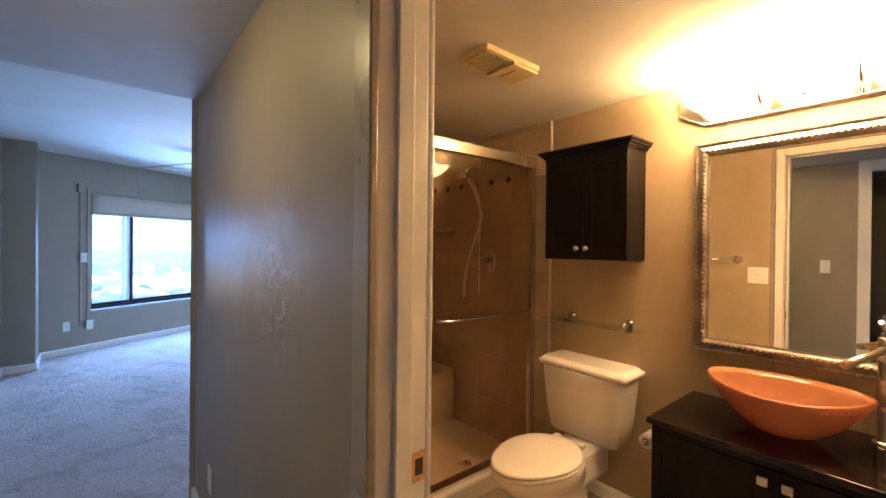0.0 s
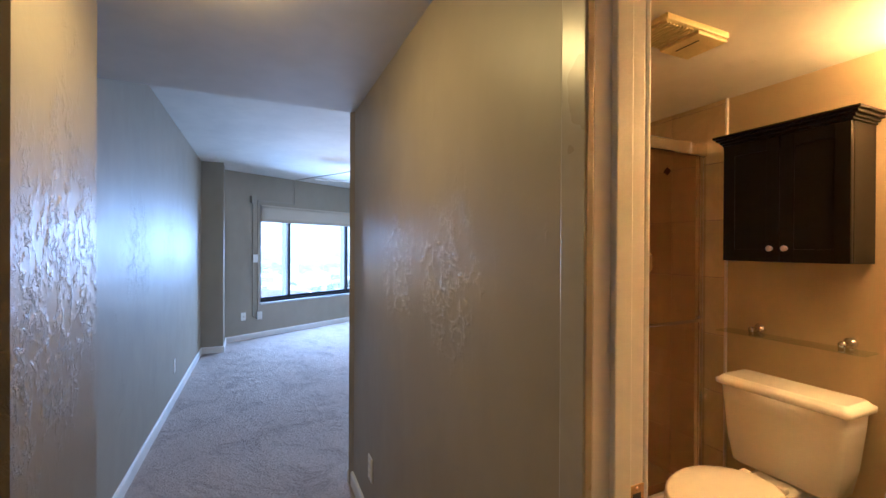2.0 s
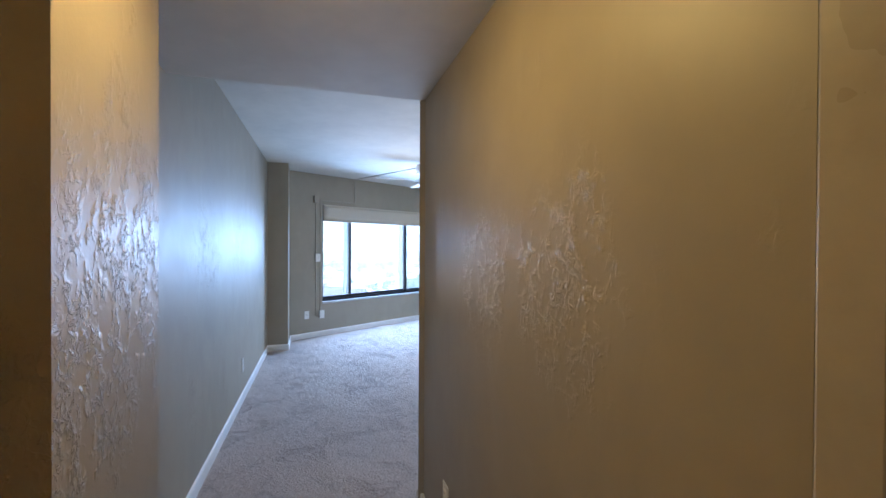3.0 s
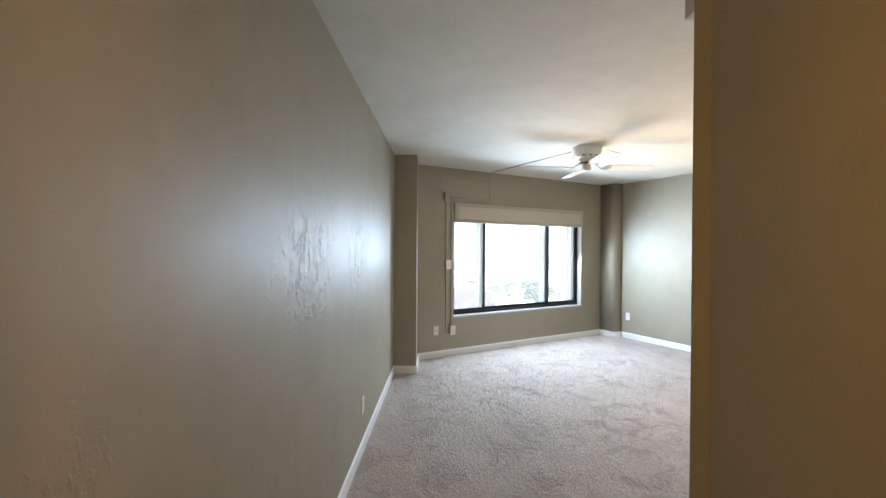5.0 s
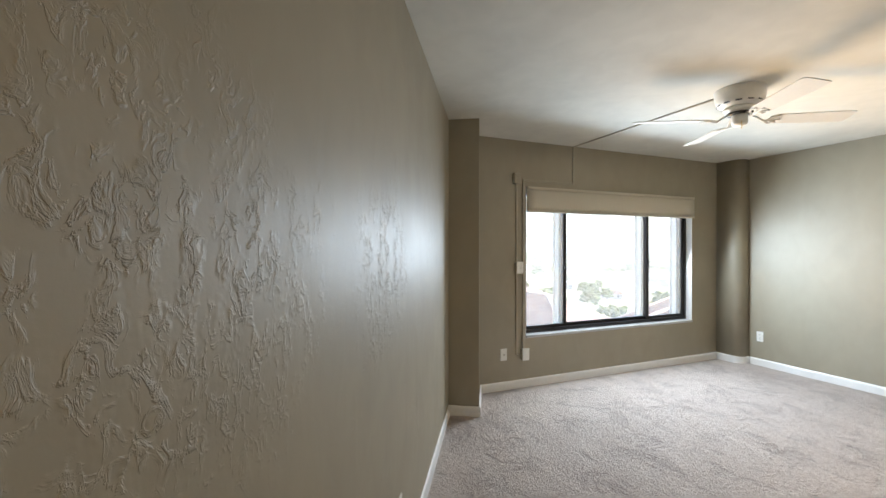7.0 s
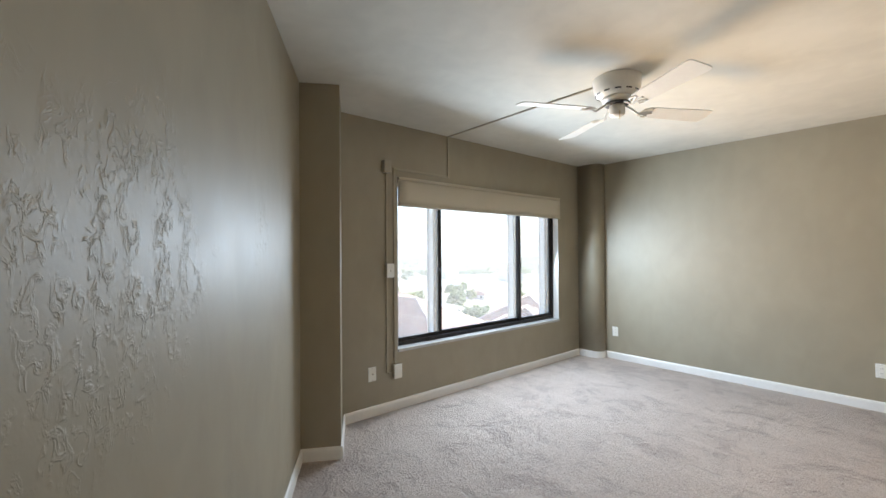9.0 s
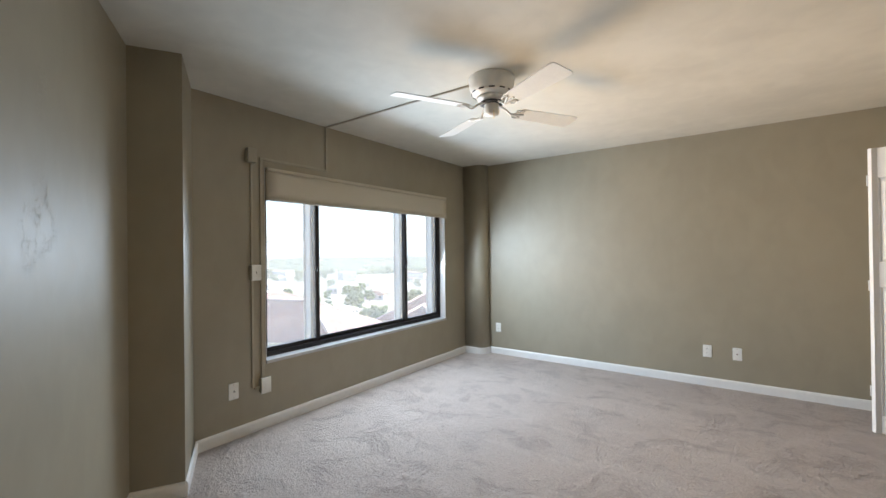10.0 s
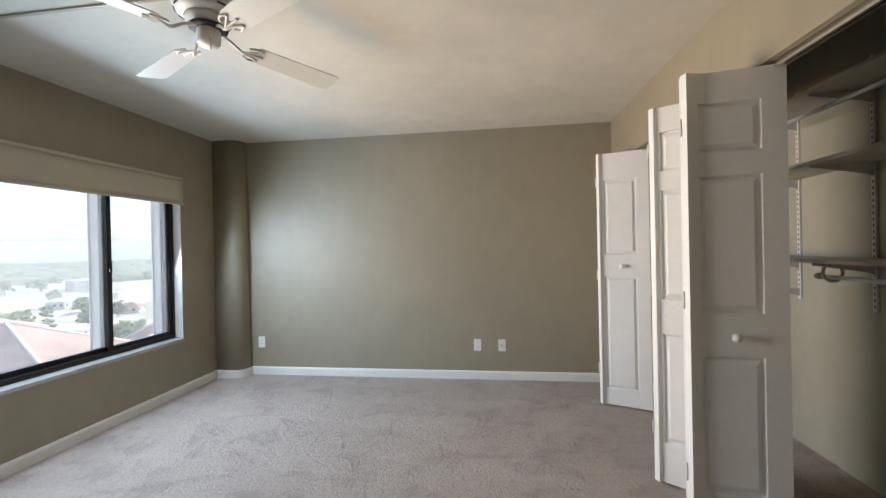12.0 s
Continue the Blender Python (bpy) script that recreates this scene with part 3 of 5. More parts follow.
# closet jambs and bifold track
ang = math.degrees(math.atan2(C1.y - C0.y, C1.x - C0.x)) - 90
for k, (y0, y1) in enumerate((OPEN2, OPEN1)):
    p = on_closet(y0)
    tm = pose(p[0], p[1], 0, 0, 0, ang)
    w = y1 - y0
    jamb = setting("trim_closet_%d" % (k + 1), box(-0.002, 0.104, 0.0, 0.012, 0.0, HEAD, 0.002), WALL, tm, "taupe closet opening lining with metal track", "trim")
    part("jamb", box(-0.002, 0.104, w - 0.012, w, 0.0, HEAD, 0.002), WALL, jamb)
    part("head", box(-0.002, 0.104, 0.012, w - 0.012, HEAD - 0.016, HEAD, 0.002), WALL, jamb)
    bm = box(0.028, 0.032, 0.02, w - 0.02, HEAD - 0.045, HEAD - 0.016)
    add_box(bm, 0.058, 0.062, 0.02, w - 0.02, HEAD - 0.045, HEAD - 0.016)
    add_box(bm, 0.028, 0.062, 0.02, w - 0.02, HEAD - 0.020, HEAD - 0.0165)
    add_box(bm, 0.032, 0.040, 0.02, w - 0.02, HEAD - 0.045, HEAD - 0.042)
    add_box(bm, 0.050, 0.058, 0.02, w - 0.02, HEAD - 0.045, HEAD - 0.042)
    part("track", bm, CHROME, jamb, "bright metal bifold track")

# window: dark bronze sliders with outer pale frames
GX = -5.805
win = thing("window_1", "wide three-light bronze aluminium slider over white sill", "window", pose(0, 0, 0))
tagged(win, kind="structure")
part("window_sill", box(-5.86, WX + 0.014, WIN_Y0 - 0.0, WIN_Y1 + 0.0, WIN_Z0 - 0.028, WIN_Z0, 0.004), SILL, win, "pale marble sill")
fr = part("window_frame", box(GX - 0.045, GX + 0.030, WIN_Y0, WIN_Y1, WIN_Z0, WIN_Z0 + 0.035, 0.003), BRONZE, win, "dark bronze aluminium frame")
part("rail", box(GX - 0.045, GX + 0.030, WIN_Y0, WIN_Y1, WIN_Z1 - 0.035, WIN_Z1, 0.003), BRONZE, fr)
part("stile", box(GX - 0.045, GX + 0.030, WIN_Y0, WIN_Y0 + 0.03, WIN_Z0 + 0.035, WIN_Z1 - 0.035, 0.003), BRONZE, fr)
part("stile", box(GX - 0.045, GX + 0.030, WIN_Y1 - 0.03, WIN_Y1, WIN_Z0 + 0.035, WIN_Z1 - 0.035, 0.003), BRONZE, fr)
M1, M2 = 3.715, 4.915
Z0, Z1 = WIN_Z0 + 0.035, WIN_Z1 - 0.035
for name, y0, y1, off in (("sash", WIN_Y0 + 0.03, M1 + 0.02, 0.004), ("fixed_light", M1 - 0.012, M2 + 0.012, -0.028), ("sash", M2 - 0.02, WIN_Y1 - 0.03, 0.004)):
    x0, x1 = GX + off - 0.012, GX + off + 0.014
    st = 0.038 if name == "sash" else 0.026
    b = box(x0, x1, y0, y0 + st, Z0, Z1, 0.002)
    add_box(b, x0, x1, y1 - st, y1, Z0, Z1, 0.002)
    add_box(b, x0, x1, y0 + st, y1 - st, Z0, Z0 + 0.034, 0.002)
    add_box(b, x0, x1, y0 + st, y1 - st, Z1 - 0.034, Z1, 0.002)
    sash = part(name, b, BRONZE, win)
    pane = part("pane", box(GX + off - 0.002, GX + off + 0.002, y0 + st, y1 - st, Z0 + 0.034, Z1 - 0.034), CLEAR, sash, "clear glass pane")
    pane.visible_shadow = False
    if name == "sash":
        yl = y1 - 0.02 if y0 < 4 else y0 + 0.02
        part("latch", box(x1, x1 + 0.014, yl - 0.010, yl + 0.010, 1.16, 1.26, 0.004), BRONZE, sash, "dark pull latch")
        for yy in (y0 + 0.36 if y0 < 4 else y0 + 0.06,):
            part("slide_stop", box(x1, x1 + 0.030, yy, yy + 0.16, Z0 - 0.008, Z0 + 0.006, 0.003), BRONZE, sash)
# pale outer frame, seen past the mullions
for k, y in enumerate((M1 - 0.015, M2 - 0.01, WIN_Y1 - 0.045)):
    b = box(-5.955, -5.875, y, y + 0.030, WIN_Z0, WIN_Z1, 0.004)
    add_box(b, -5.955, -5.945, y - 0.016, y, WIN_Z0, WIN_Z1, 0.003)
    part("outer_post", b, OUTER, win, "pale aluminium shutter post outside the glass")

for y0, y1 in ((WIN_Y0, WIN_Y0 + 0.005), (WIN_Y1 - 0.005, WIN_Y1)):
    part("reveal", box(GX + 0.0305, WX - 0.002, y0, y1, WIN_Z0 + 0.0005, WIN_Z1, 0.001), TRIM, win, "white painted reveal")

# blind drawn up to the top of the window
blind = thing("window_blind", "cream fabric shade drawn up over the window top", "blind", pose(WX, WIN_Y0, 1.752))
bw = WIN_Y1 - WIN_Y0
part("headrail", box(0.002, 0.032, 0.004, bw + 0.004, 0.228, 0.250, 0.004), SHADE, blind, "cream fabric-covered head rail")
b = bmesh.new()
prof = [(0.004, 0.016), (0.026, 0.018), (0.031, 0.06), (0.028, 0.10), (0.030, 0.15), (0.027, 0.20), (0.024, 0.228), (0.004, 0.228)]
cuts = [0.006 + (bw - 0.006) * k / 24 for k in range(25)]
rows = [[b.verts.new((x + (0.0022 * math.sin(9.1 * y + 20 * h) if 0.02 < h < 0.22 and x > 0.01 else 0), y, h)) for x, h in prof] for y in cuts]
for r0, r1 in zip(rows, rows[1:]):
    for i in range(len(prof)):
        j = (i + 1) % len(prof)
        b.faces.new((r0[i], r0[j], r1[j], r1[i]))
b.faces.new(rows[0][::-1]), b.faces.new(rows[-1])
for f in b.faces:
    f.smooth = True
bmesh.ops.recalc_face_normals(b, faces=b.faces)
part("fabric", b, SHADE, blind)
part("bottom_rail", box(0.003, 0.034, 0.005, bw, -0.004, 0.016, 0.004), SHADE, blind)

# ---- bedroom things ----
fan = thing("ceiling_fan", "white four-bladed flush ceiling fan at rest", "ceiling fan", pose(-4.015, 3.745, ROOM_TOP))
part("canopy", lathe([(0.148, 0.0), (0.150, -0.008), (0.146, -0.03), (0.142, -0.07), (0.128, -0.10), (0.100, -0.118), (0.092, -0.120), (0.0, -0.120)], 40), FANWHITE, fan, "white flush motor housing")
rim = part("motor", lathe([(0.088, -0.120), (0.094, -0.124), (0.092, -0.140), (0.070, -0.150), (0.068, -0.158), (0.0, -0.158)], 36), FANWHITE, fan)
for k in range(12):
    part("vent_slot", box(0.127, 0.1305, -0.018, 0.018, -0.103, -0.095), SLOT, fan, "dark vent slot", pose(0, 0, 0, 0, 0, 30 * k) @ pose(0.0, 0, 0.0))
part("flywheel", lathe([(0.0, -0.158), (0.078, -0.158), (0.078, -0.166), (0.05, -0.170), (0.0, -0.170)], 32), SLOT, fan, "dark flywheel")
part("switch_housing", lathe([(0.046, -0.168), (0.048, -0.176), (0.047, -0.225), (0.040, -0.238), (0.0, -0.240)], 28), FANWHITE, fan)
part("pull_chain", tube([(0.034, -0.034, -0.22), (0.036, -0.036, -0.275)], 0.0022, 6), BRASS, fan, "short pull chain")
for a in (61.5, 151.5, 241.5, 331.5):
    length = 0.675
    b = bmesh.new()
    prof = [(0.205, 0.052), (0.22, 0.058), (length - 0.03, 0.072), (length - 0.008, 0.066), (length, 0.050)]
    top = [b.verts.new((x, w, 0.003)) for x, w in prof] + [b.verts.new((x, -w, 0.003)) for x, w in reversed(prof)]
    low = [b.verts.new((v.co.x, v.co.y, -0.003)) for v in top]
    b.faces.new(top), b.faces.new(low[::-1])
    for i in range(len(top)):
        j = (i + 1) % len(top)
        b.faces.new((top[j], top[i], low[i], low[j]))
    blade = part("blade", b, FANWHITE, fan, "white blade", pose(0, 0, -0.200, 0, 0, a) @ pose(0, 0, 0, -12, 0, 0))
    b = tube(curve_points([(0.060, 0, 0.036), (0.11, 0.0, 0.012), (0.15, 0.0, -0.014), (0.19, 0.012, -0.008), (0.235, 0.036, -0.005)]), 0.0075, 8)
    for seg in ([(0.15, 0, -0.014), (0.185, -0.014, -0.008), (0.235, -0.036, -0.005)], [(0.165, 0, -0.012), (0.205, 0.0, -0.008), (0.25, 0.0, -0.006)], [(0.17, 0.03, -0.006), (0.19, 0.045, -0.006), (0.215, 0.045, -0.006), (0.235, 0.036, -0.006)], [(0.17, -0.03, -0.006), (0.19, -0.045, -0.006), (0.215, -0.045, -0.006), (0.235, -0.036, -0.006)]):
        t = tube(curve_points(seg, 5), 0.006, 6)
        me = bpy.data.meshes.new("tmp")
        t.to_mesh(me)
        t.free()
        b.from_mesh(me)
        bpy.data.meshes.remove(me)
    iron = part("blade_iron", b, FANWHITE, blade, "scrolled white blade iron")

# raceway wiring on the window wall and ceiling
race = thing("cable_raceway", "taupe painted surface cable raceway with boxes", "raceway", pose(WX, 0, 0))
part("channel", box(0.0, 0.012, 3.040, 3.058, 0.33, 2.02, 0.003), WIREMOLD, race)
part("channel", box(0.0, 0.014, 3.116, 3.140, 0.39, 2.075, 0.003), WIREMOLD, race)
part("channel", box(0.0, 0.012, 3.140, 3.735, 2.055, 2.075, 0.003), WIREMOLD, race)
part("channel", box(0.0, 0.012, 3.735, 3.753, 2.055, ROOM_TOP, 0.003), WIREMOLD, race)
part("channel", box(0.0, 0.012, 3.058, 3.10, 0.315, 0.332, 0.003), WIREMOLD, race)
part("junction_box", box(0.0, 0.045, 3.005, 3.075, 2.02, 2.125, 0.005), WIREMOLD, race)
e = Vector((0.0, 3.744, 0))
d = Vector((-4.015 - WX - 0.13, 0.001, 0))
part("ceiling_channel", box(0.0, d.length, -0.009, 0.009, -0.012, 0.0, 0.003), WIREMOLD, race, m=pose(0.0, 3.744, ROOM_TOP, 0, 0, math.degrees(math.atan2(d.y, d.x))))
wb = part("wall_box", box(0.0, 0.045, 3.028, 3.094, 1.14, 1.25, 0.004), WIREMOLD, race)
part("cover", box(0.045, 0.051, 3.024, 3.098, 1.136, 1.254, 0.003), PLASTIC, wb, "cream switch cover")
part("toggle", box(0.051, 0.060, 3.056, 3.066, 1.185, 1.205, 0.002), PLASTIC, wb)
wb = part("wall_box", box(0.0, 0.045, 3.098, 3.164, 0.285, 0.39, 0.004), WIREMOLD, race)
part("cover", box(0.045, 0.051, 3.092, 3.170, 0.278, 0.397, 0.003), PLASTIC, wb, "cream box cover")
part("socket", box(0.051, 0.053, 3.118, 3.144, 0.315, 0.360, 0.001), PLASTIC, wb)


def outlet(label, m, kind="outlet"):
    """A cover plate in the x-z plane, facing -y."""
    ob = thing("wall_outlet" if kind != "switch" else "light_switch", label, "outlet" if kind != "switch" else "switch", m, "wall plates")
    plate = part("plate", box(-0.036, 0.036, -0.006, 0.0, -0.058, 0.058, 0.0025), PLASTIC, ob)
    if kind == "outlet":
        for z in (-0.02, 0.02):
            s = part("socket", box(-0.014, 0.014, -0.0085, -0.006, z - 0.013, z + 0.013, 0.002), PLASTIC, plate)
            bm = box(-0.0065, -0.0045, -0.0090, -0.0084, z - 0.003, z + 0.006)
            add_box(bm, 0.0045, 0.0065, -0.0090, -0.0084, z - 0.003, z + 0.006)
            part("slots", bm, SLOT, plate)
    elif kind == "jack":
        part("jack", lathe([(0.008, 0.0), (0.008, 0.004), (0.004, 0.004), (0.004, 0.012), (0.0, 0.012)], 12), CHROME, plate, "metal cable jack", pose(0, -0.006, 0, 90, 0, 0))
    elif kind == "switch":
        part("toggle", box(-0.005, 0.005, -0.016, -0.006, -0.004, 0.012, 0.002), PLASTIC, plate)
    for z in (-0.047, 0.047):
        part("screw", lathe([(0.0, 0.0015), (0.0025, 0.0012), (0.003, 0.0)], 8), CHROME, plate, m=pose(0, -0.006, z, 90, 0, 0))
    return ob


outlet("cream duplex outlet low on the far wall", pose(-2.995, FY, 0.337))
outlet("cream cable plate beside the outlet on the far wall", pose(-2.757, FY, 0.336), "jack")
outlet("cream duplex outlet beside the corner column", pose(-5.282, FY, 0.342))
outlet("cream cable plate low on the window wall", pose(WX, 2.905, 0.345, 0, 0, 90), "jack")
outlet("cream outlet low on the long wall", HM @ pose(-3.957, -0.74, 0.318, 0, 0, 180))
outlet("cream outlet low on the hall wall", HM @ pose(-1.655, HW0, 0.300))
outlet("cream switch on the hall wall", HM @ pose(-0.185, -0.71, 1.235, 0, 0, 180), "switch")


# closet bifold leaves, moulded with three raised panels
LW, LT, LH = 0.382, 0.034, 2.012


def leaf_mesh(rows=((0.215, 0.800), (0.985, 1.570), (1.672, 1.880))):
    """A leaf in the x-z plane: x along its width, front at -y, both faces with recessed and raised panels."""
    bm = bmesh.new()
    panels = [(0.052, LW - 0.088, lo, hi) for lo, hi in rows]
    xs = [0.0, panels[0][0], panels[0][1], LW]
    zs = [0.0]
    for p in panels:
        zs += [p[2], p[3]]
    zs.append(LH)
    for side in (-1, 1):
        y = side * LT / 2
        grid = [[bm.verts.new((x, y, z)) for x in xs] for z in zs]
        for i in range(len(zs) - 1):
            for j in range(3):
                q = [grid[i][j], grid[i][j + 1], grid[i + 1][j + 1], grid[i + 1][j]]
                if j == 1 and i % 2 == 1:
                    x0, x1, z0, z1 = xs[1], xs[2], zs[i], zs[i + 1]
                    rings = [q]
                    for inset, depth in ((0.003, 0.012), (0.013, 0.0125), (0.032, 0.0)):
                        yy = y - side * depth
                        rings.append([bm.verts.new(c) for c in ((x0 + inset, yy, z0 + inset), (x1 - inset, yy, z0 + inset), (x1 - inset, yy, z1 - inset), (x0 + inset, yy, z1 - inset))])
                    for r0, r1 in zip(rings, rings[1:]):
                        for k in range(4):
                            bm.faces.new((r0[k], r0[(k + 1) % 4], r1[(k + 1) % 4], r1[k]))
                    bm.faces.new(rings[-1])
                else:
                    bm.faces.new(q)
    bm.verts.ensure_lookup_table()
    # rim strips
    front = [v for v in bm.verts if abs(v.co.y + LT / 2) < 1e-6]
    back = {(round(v.co.x, 4), round(v.co.z, 4)): v for v in bm.verts if abs(v.co.y - LT / 2) < 1e-6}
    def loop_of(vs):
        lo = sorted([v for v in vs if v.co.z < 1e-6], key=lambda v: v.co.x)
        ri = sorted([v for v in vs if abs(v.co.x - LW) < 1e-6], key=lambda v: v.co.z)
        hi = sorted([v for v in vs if abs(v.co.z - LH) < 1e-6], key=lambda v: -v.co.x)
        le = sorted([v for v in vs if v.co.x < 1e-6], key=lambda v: -v.co.z)
        return lo + ri[1:] + hi[1:] + le[1:-1]
    ring = loop_of(front)
    for k in range(len(ring)):
        a, b = ring[k], ring[(k + 1) % len(ring)]
        c, d = back[(round(b.co.x, 4), round(b.co.z, 4))], back[(round(a.co.x, 4), round(a.co.z, 4))]
        bm.faces.new((a, d, c, b))
    bmesh.ops.recalc_face_normals(bm, faces=bm.faces)
    return bm


LEAF_MESH = mesh_of("leaf", leaf_mesh(), DOOR)
TALL_LEAF_MESH = mesh_of("leaf", leaf_mesh(((0.125, 1.030), (1.205, 1.800))), DOOR)


def knob_on(leaf, x, z):
    part("knob", lathe([(0.011, 0.0), (0.009, 0.004), (0.008, 0.014), (0.016, 0.022), (0.019, 0.030), (0.016, 0.038), (0.0, 0.041)], 20), DOOR, leaf, "white round knob", pose(x, -LT / 2, z, 90, 0, 0))


def bifold(label, tip, inner_a, inner_b, knob_a=None, leaf_data=LEAF_MESH):
    """Two leaves hinged at the tip: leaf a on the south side, leaf b behind it."""
    ob = thing("bifold_door", label, "closet door", pose(tip[0], tip[1], 0.018), "closet bifold doors")
    t = Vector(tip)
    for k, end in enumerate((inner_a, inner_b)):
        d = Vector(end) - t
        a = math.degrees(math.atan2(d.y, d.x))
        leaf = new("leaf", leaf_data)
        leaf.parent = ob
        shift = LT / 2 if k == 0 else -LT / 2
        leaf.matrix_basis = pose(0, 0, 0, 0, 0, a) @ pose(0, shift, 0)
        if k == 0 and knob_a:
            knob_on(leaf, *knob_a)
        part("pivot_pin", tube([(LW - 0.03, 0, LH), (LW - 0.03, 0, LH + 0.022)], 0.005, 8), CHROME, leaf)
    for z in (0.25, 1.0, 1.75):
        part("hinge", tube([(-0.004, 0.0, z), (-0.004, 0.0, z + 0.075)], 0.004, 8), DOOR, ob, "painted hinge knuckle")
    return ob


bifold("white moulded bifold door folded open at the closet", (-1.974, 5.560), (-1.640, 5.425), (-1.640, 5.705), (0.185, 1.110), TALL_LEAF_MESH)
bifold("white moulded bifold door folded, without a knob", (-1.945, 4.455), (-1.630, 4.235), (-1.610, 4.60))
bifold("white moulded bifold door folded, warm light on it", (-1.966, 3.998), (-1.588, 3.933), (-1.60, 4.085), (0.185, 0.885))

# closet fittings
for y in (4.985, 4.452, 3.90):
    std = thing("shelf_standard", "white slotted shelf standard on closet wall", "shelf standard", pose(-0.86, y, 0.0), "shelf standards")
    part("channel", box(-0.013, 0.0, -0.0125, 0.0125, 0.93, 2.24, 0.002), STEEL, std)
    b = bmesh.new()
    for k in range(40):
        add_box(b, -0.0134, -0.0126, -0.004, 0.004, 0.95 + k * 0.032, 0.965 + k * 0.032)
    tagged(part("slot_strip", b, SLOT, std, "row of dark slots"), kind="stuff")
    for z in (1.185, 1.69, 2.06):
        b = prism([(-0.30, 0.0), (-0.013, 0.0), (-0.013, -0.065), (-0.05, -0.05), (-0.30, -0.012)], -0.004, 0.004)
        part("bracket", b, STEEL, std, "white steel bracket", pose(0, 0, z, 90, 0, 0))
    if y > 4.9:
        b = prism([(-0.22, 0.0), (-0.013, 0.0), (-0.013, -0.05), (-0.05, -0.04), (-0.22, -0.01)], -0.005, 0.005)
        part("bracket", b, STEEL, std, "spare bracket without a shelf", pose(0, 0, 1.0, 90, 0, 0))
for z in (1.187, 1.692, 2.062):
    solid("closet_shelf", box(-1.175, -0.864, 3.16, 6.12, z, z + 0.019, 0.002), SHELFBOARD, None, "pale closet shelf board on steel brackets", "shelf", "closet shelves")
for z, y1 in ((1.115, 4.50), (1.985, 4.90)):
    rod = thing("clothes_rod", "white steel clothes rod under closet shelf", "clothes rod", pose(-1.10, 0, z), "clothes rods")
    part("rod", tube([(0, 3.18, 0), (0, y1, 0)], 0.011, 12), STEEL, rod)
    part("end_cap", lathe([(0.0, 0.012), (0.014, 0.010), (0.016, 0.0), (0.016, -0.02), (0.0, -0.02)], 14), STEEL, rod, "grey end cap", pose(0, y1, 0, -90, 0, 0))
    for y in (y1 - 0.10, 3.9):
        hook = [(0.0, y, 0.07)] + [(0.045 * math.sin(radians(a)), y, 0.025 - 0.045 * math.cos(radians(a)) - 0.0) for a in range(150, -200, -25)]
        part("hook", tube(curve_points(hook, 3), 0.008, 8), STEEL, rod, "curved rod hook")

# ---- bathroom things ----
def ring_loft(rings, smooth=True):
    """Closed rings of points, joined one to the next, capped at both ends."""
    bm = bmesh.new()
    vs = [[bm.verts.new(p) for p in r] for r in rings]
    n = len(vs[0])
    for a, b in zip(vs, vs[1:]):
        for k in range(n):
            j = (k + 1) % n
            bm.faces.new((a[k], a[j], b[j], b[k]))
    bm.faces.new(vs[0][::-1]), bm.faces.new(vs[-1])
    bmesh.ops.recalc_face_normals(bm, faces=bm.faces)
    for f in bm.faces:
        f.smooth = smooth and len(f.verts) == 4
    return bm


def egg(cy, half, front, back, z, n=32):
    """An egg outline about x = 0: blunt towards +y, long towards -y."""
    out = []
    for k in range(n):
        a = 2 * math.pi * k / n
        y = math.sin(a)
        out.append((half * math.cos(a) * (1 - 0.10 * max(0, -y)), cy + (back if y > 0 else front) * y, z))
    return out


toilet = thing("toilet", "cream two-piece toilet with its lid down", "toilet", HM @ pose(-0.722, 0, 0))
part("bowl", ring_loft([egg(1.74, 0.115, 0.20, 0.30, 0.006), egg(1.74, 0.115, 0.20, 0.30, 0.04), egg(1.74, 0.098, 0.17, 0.28, 0.10), egg(1.72, 0.105, 0.18, 0.28, 0.20), egg(1.68, 0.150, 0.24, 0.27, 0.29), egg(1.65, 0.178, 0.268, 0.25, 0.345), egg(1.645, 0.184, 0.276, 0.25, 0.372), egg(1.645, 0.180, 0.272, 0.248, 0.384)]), CERAMIC, toilet)
b = box(-0.10, 0.10, 1.84, 2.12, 0.20, 0.385, 0.03)
part("deck", b, CERAMIC, toilet)
part("seat", ring_loft([egg(1.64, 0.184, 0.275, 0.225, 0.386), egg(1.64, 0.187, 0.279, 0.228, 0.392), egg(1.64, 0.184, 0.275, 0.225, 0.401)]), SEAT, toilet, "cream seat")
part("lid", ring_loft([egg(1.64, 0.176, 0.266, 0.218, 0.403), egg(1.64, 0.184, 0.275, 0.226, 0.408), egg(1.64, 0.184, 0.275, 0.226, 0.415), egg(1.64, 0.172, 0.262, 0.214, 0.421), egg(1.64, 0.10, 0.18, 0.14, 0.424)]), SEAT, toilet, "cream closed lid")
for x in (-0.07, 0.07):
    part("hinge", box(x - 0.018, x + 0.018, 1.862, 1.90, 0.386, 0.412, 0.008), SEAT, toilet)
rings = []
for z, w, d in ((0.385, 0.180, 0.080), (0.395, 0.194, 0.086), (0.50, 0.212, 0.095), (0.66, 0.228, 0.101), (0.735, 0.233, 0.103)):
    rr, ring = 0.03, []
    for cx, cy, a0 in ((w - rr, d - rr, 0), (-w + rr, d - rr, 90), (-w + rr, -d + rr, 180), (w - rr, -d + rr, 270)):
        ring += [(cx + rr * math.cos(radians(a0 + s)), 2.062 + cy + rr * math.sin(radians(a0 + s)), z) for s in (0, 30, 60, 90)]
    rings.append(ring)
part("tank", ring_loft(rings), CERAMIC, toilet, "cream tapered tank")
rings = []
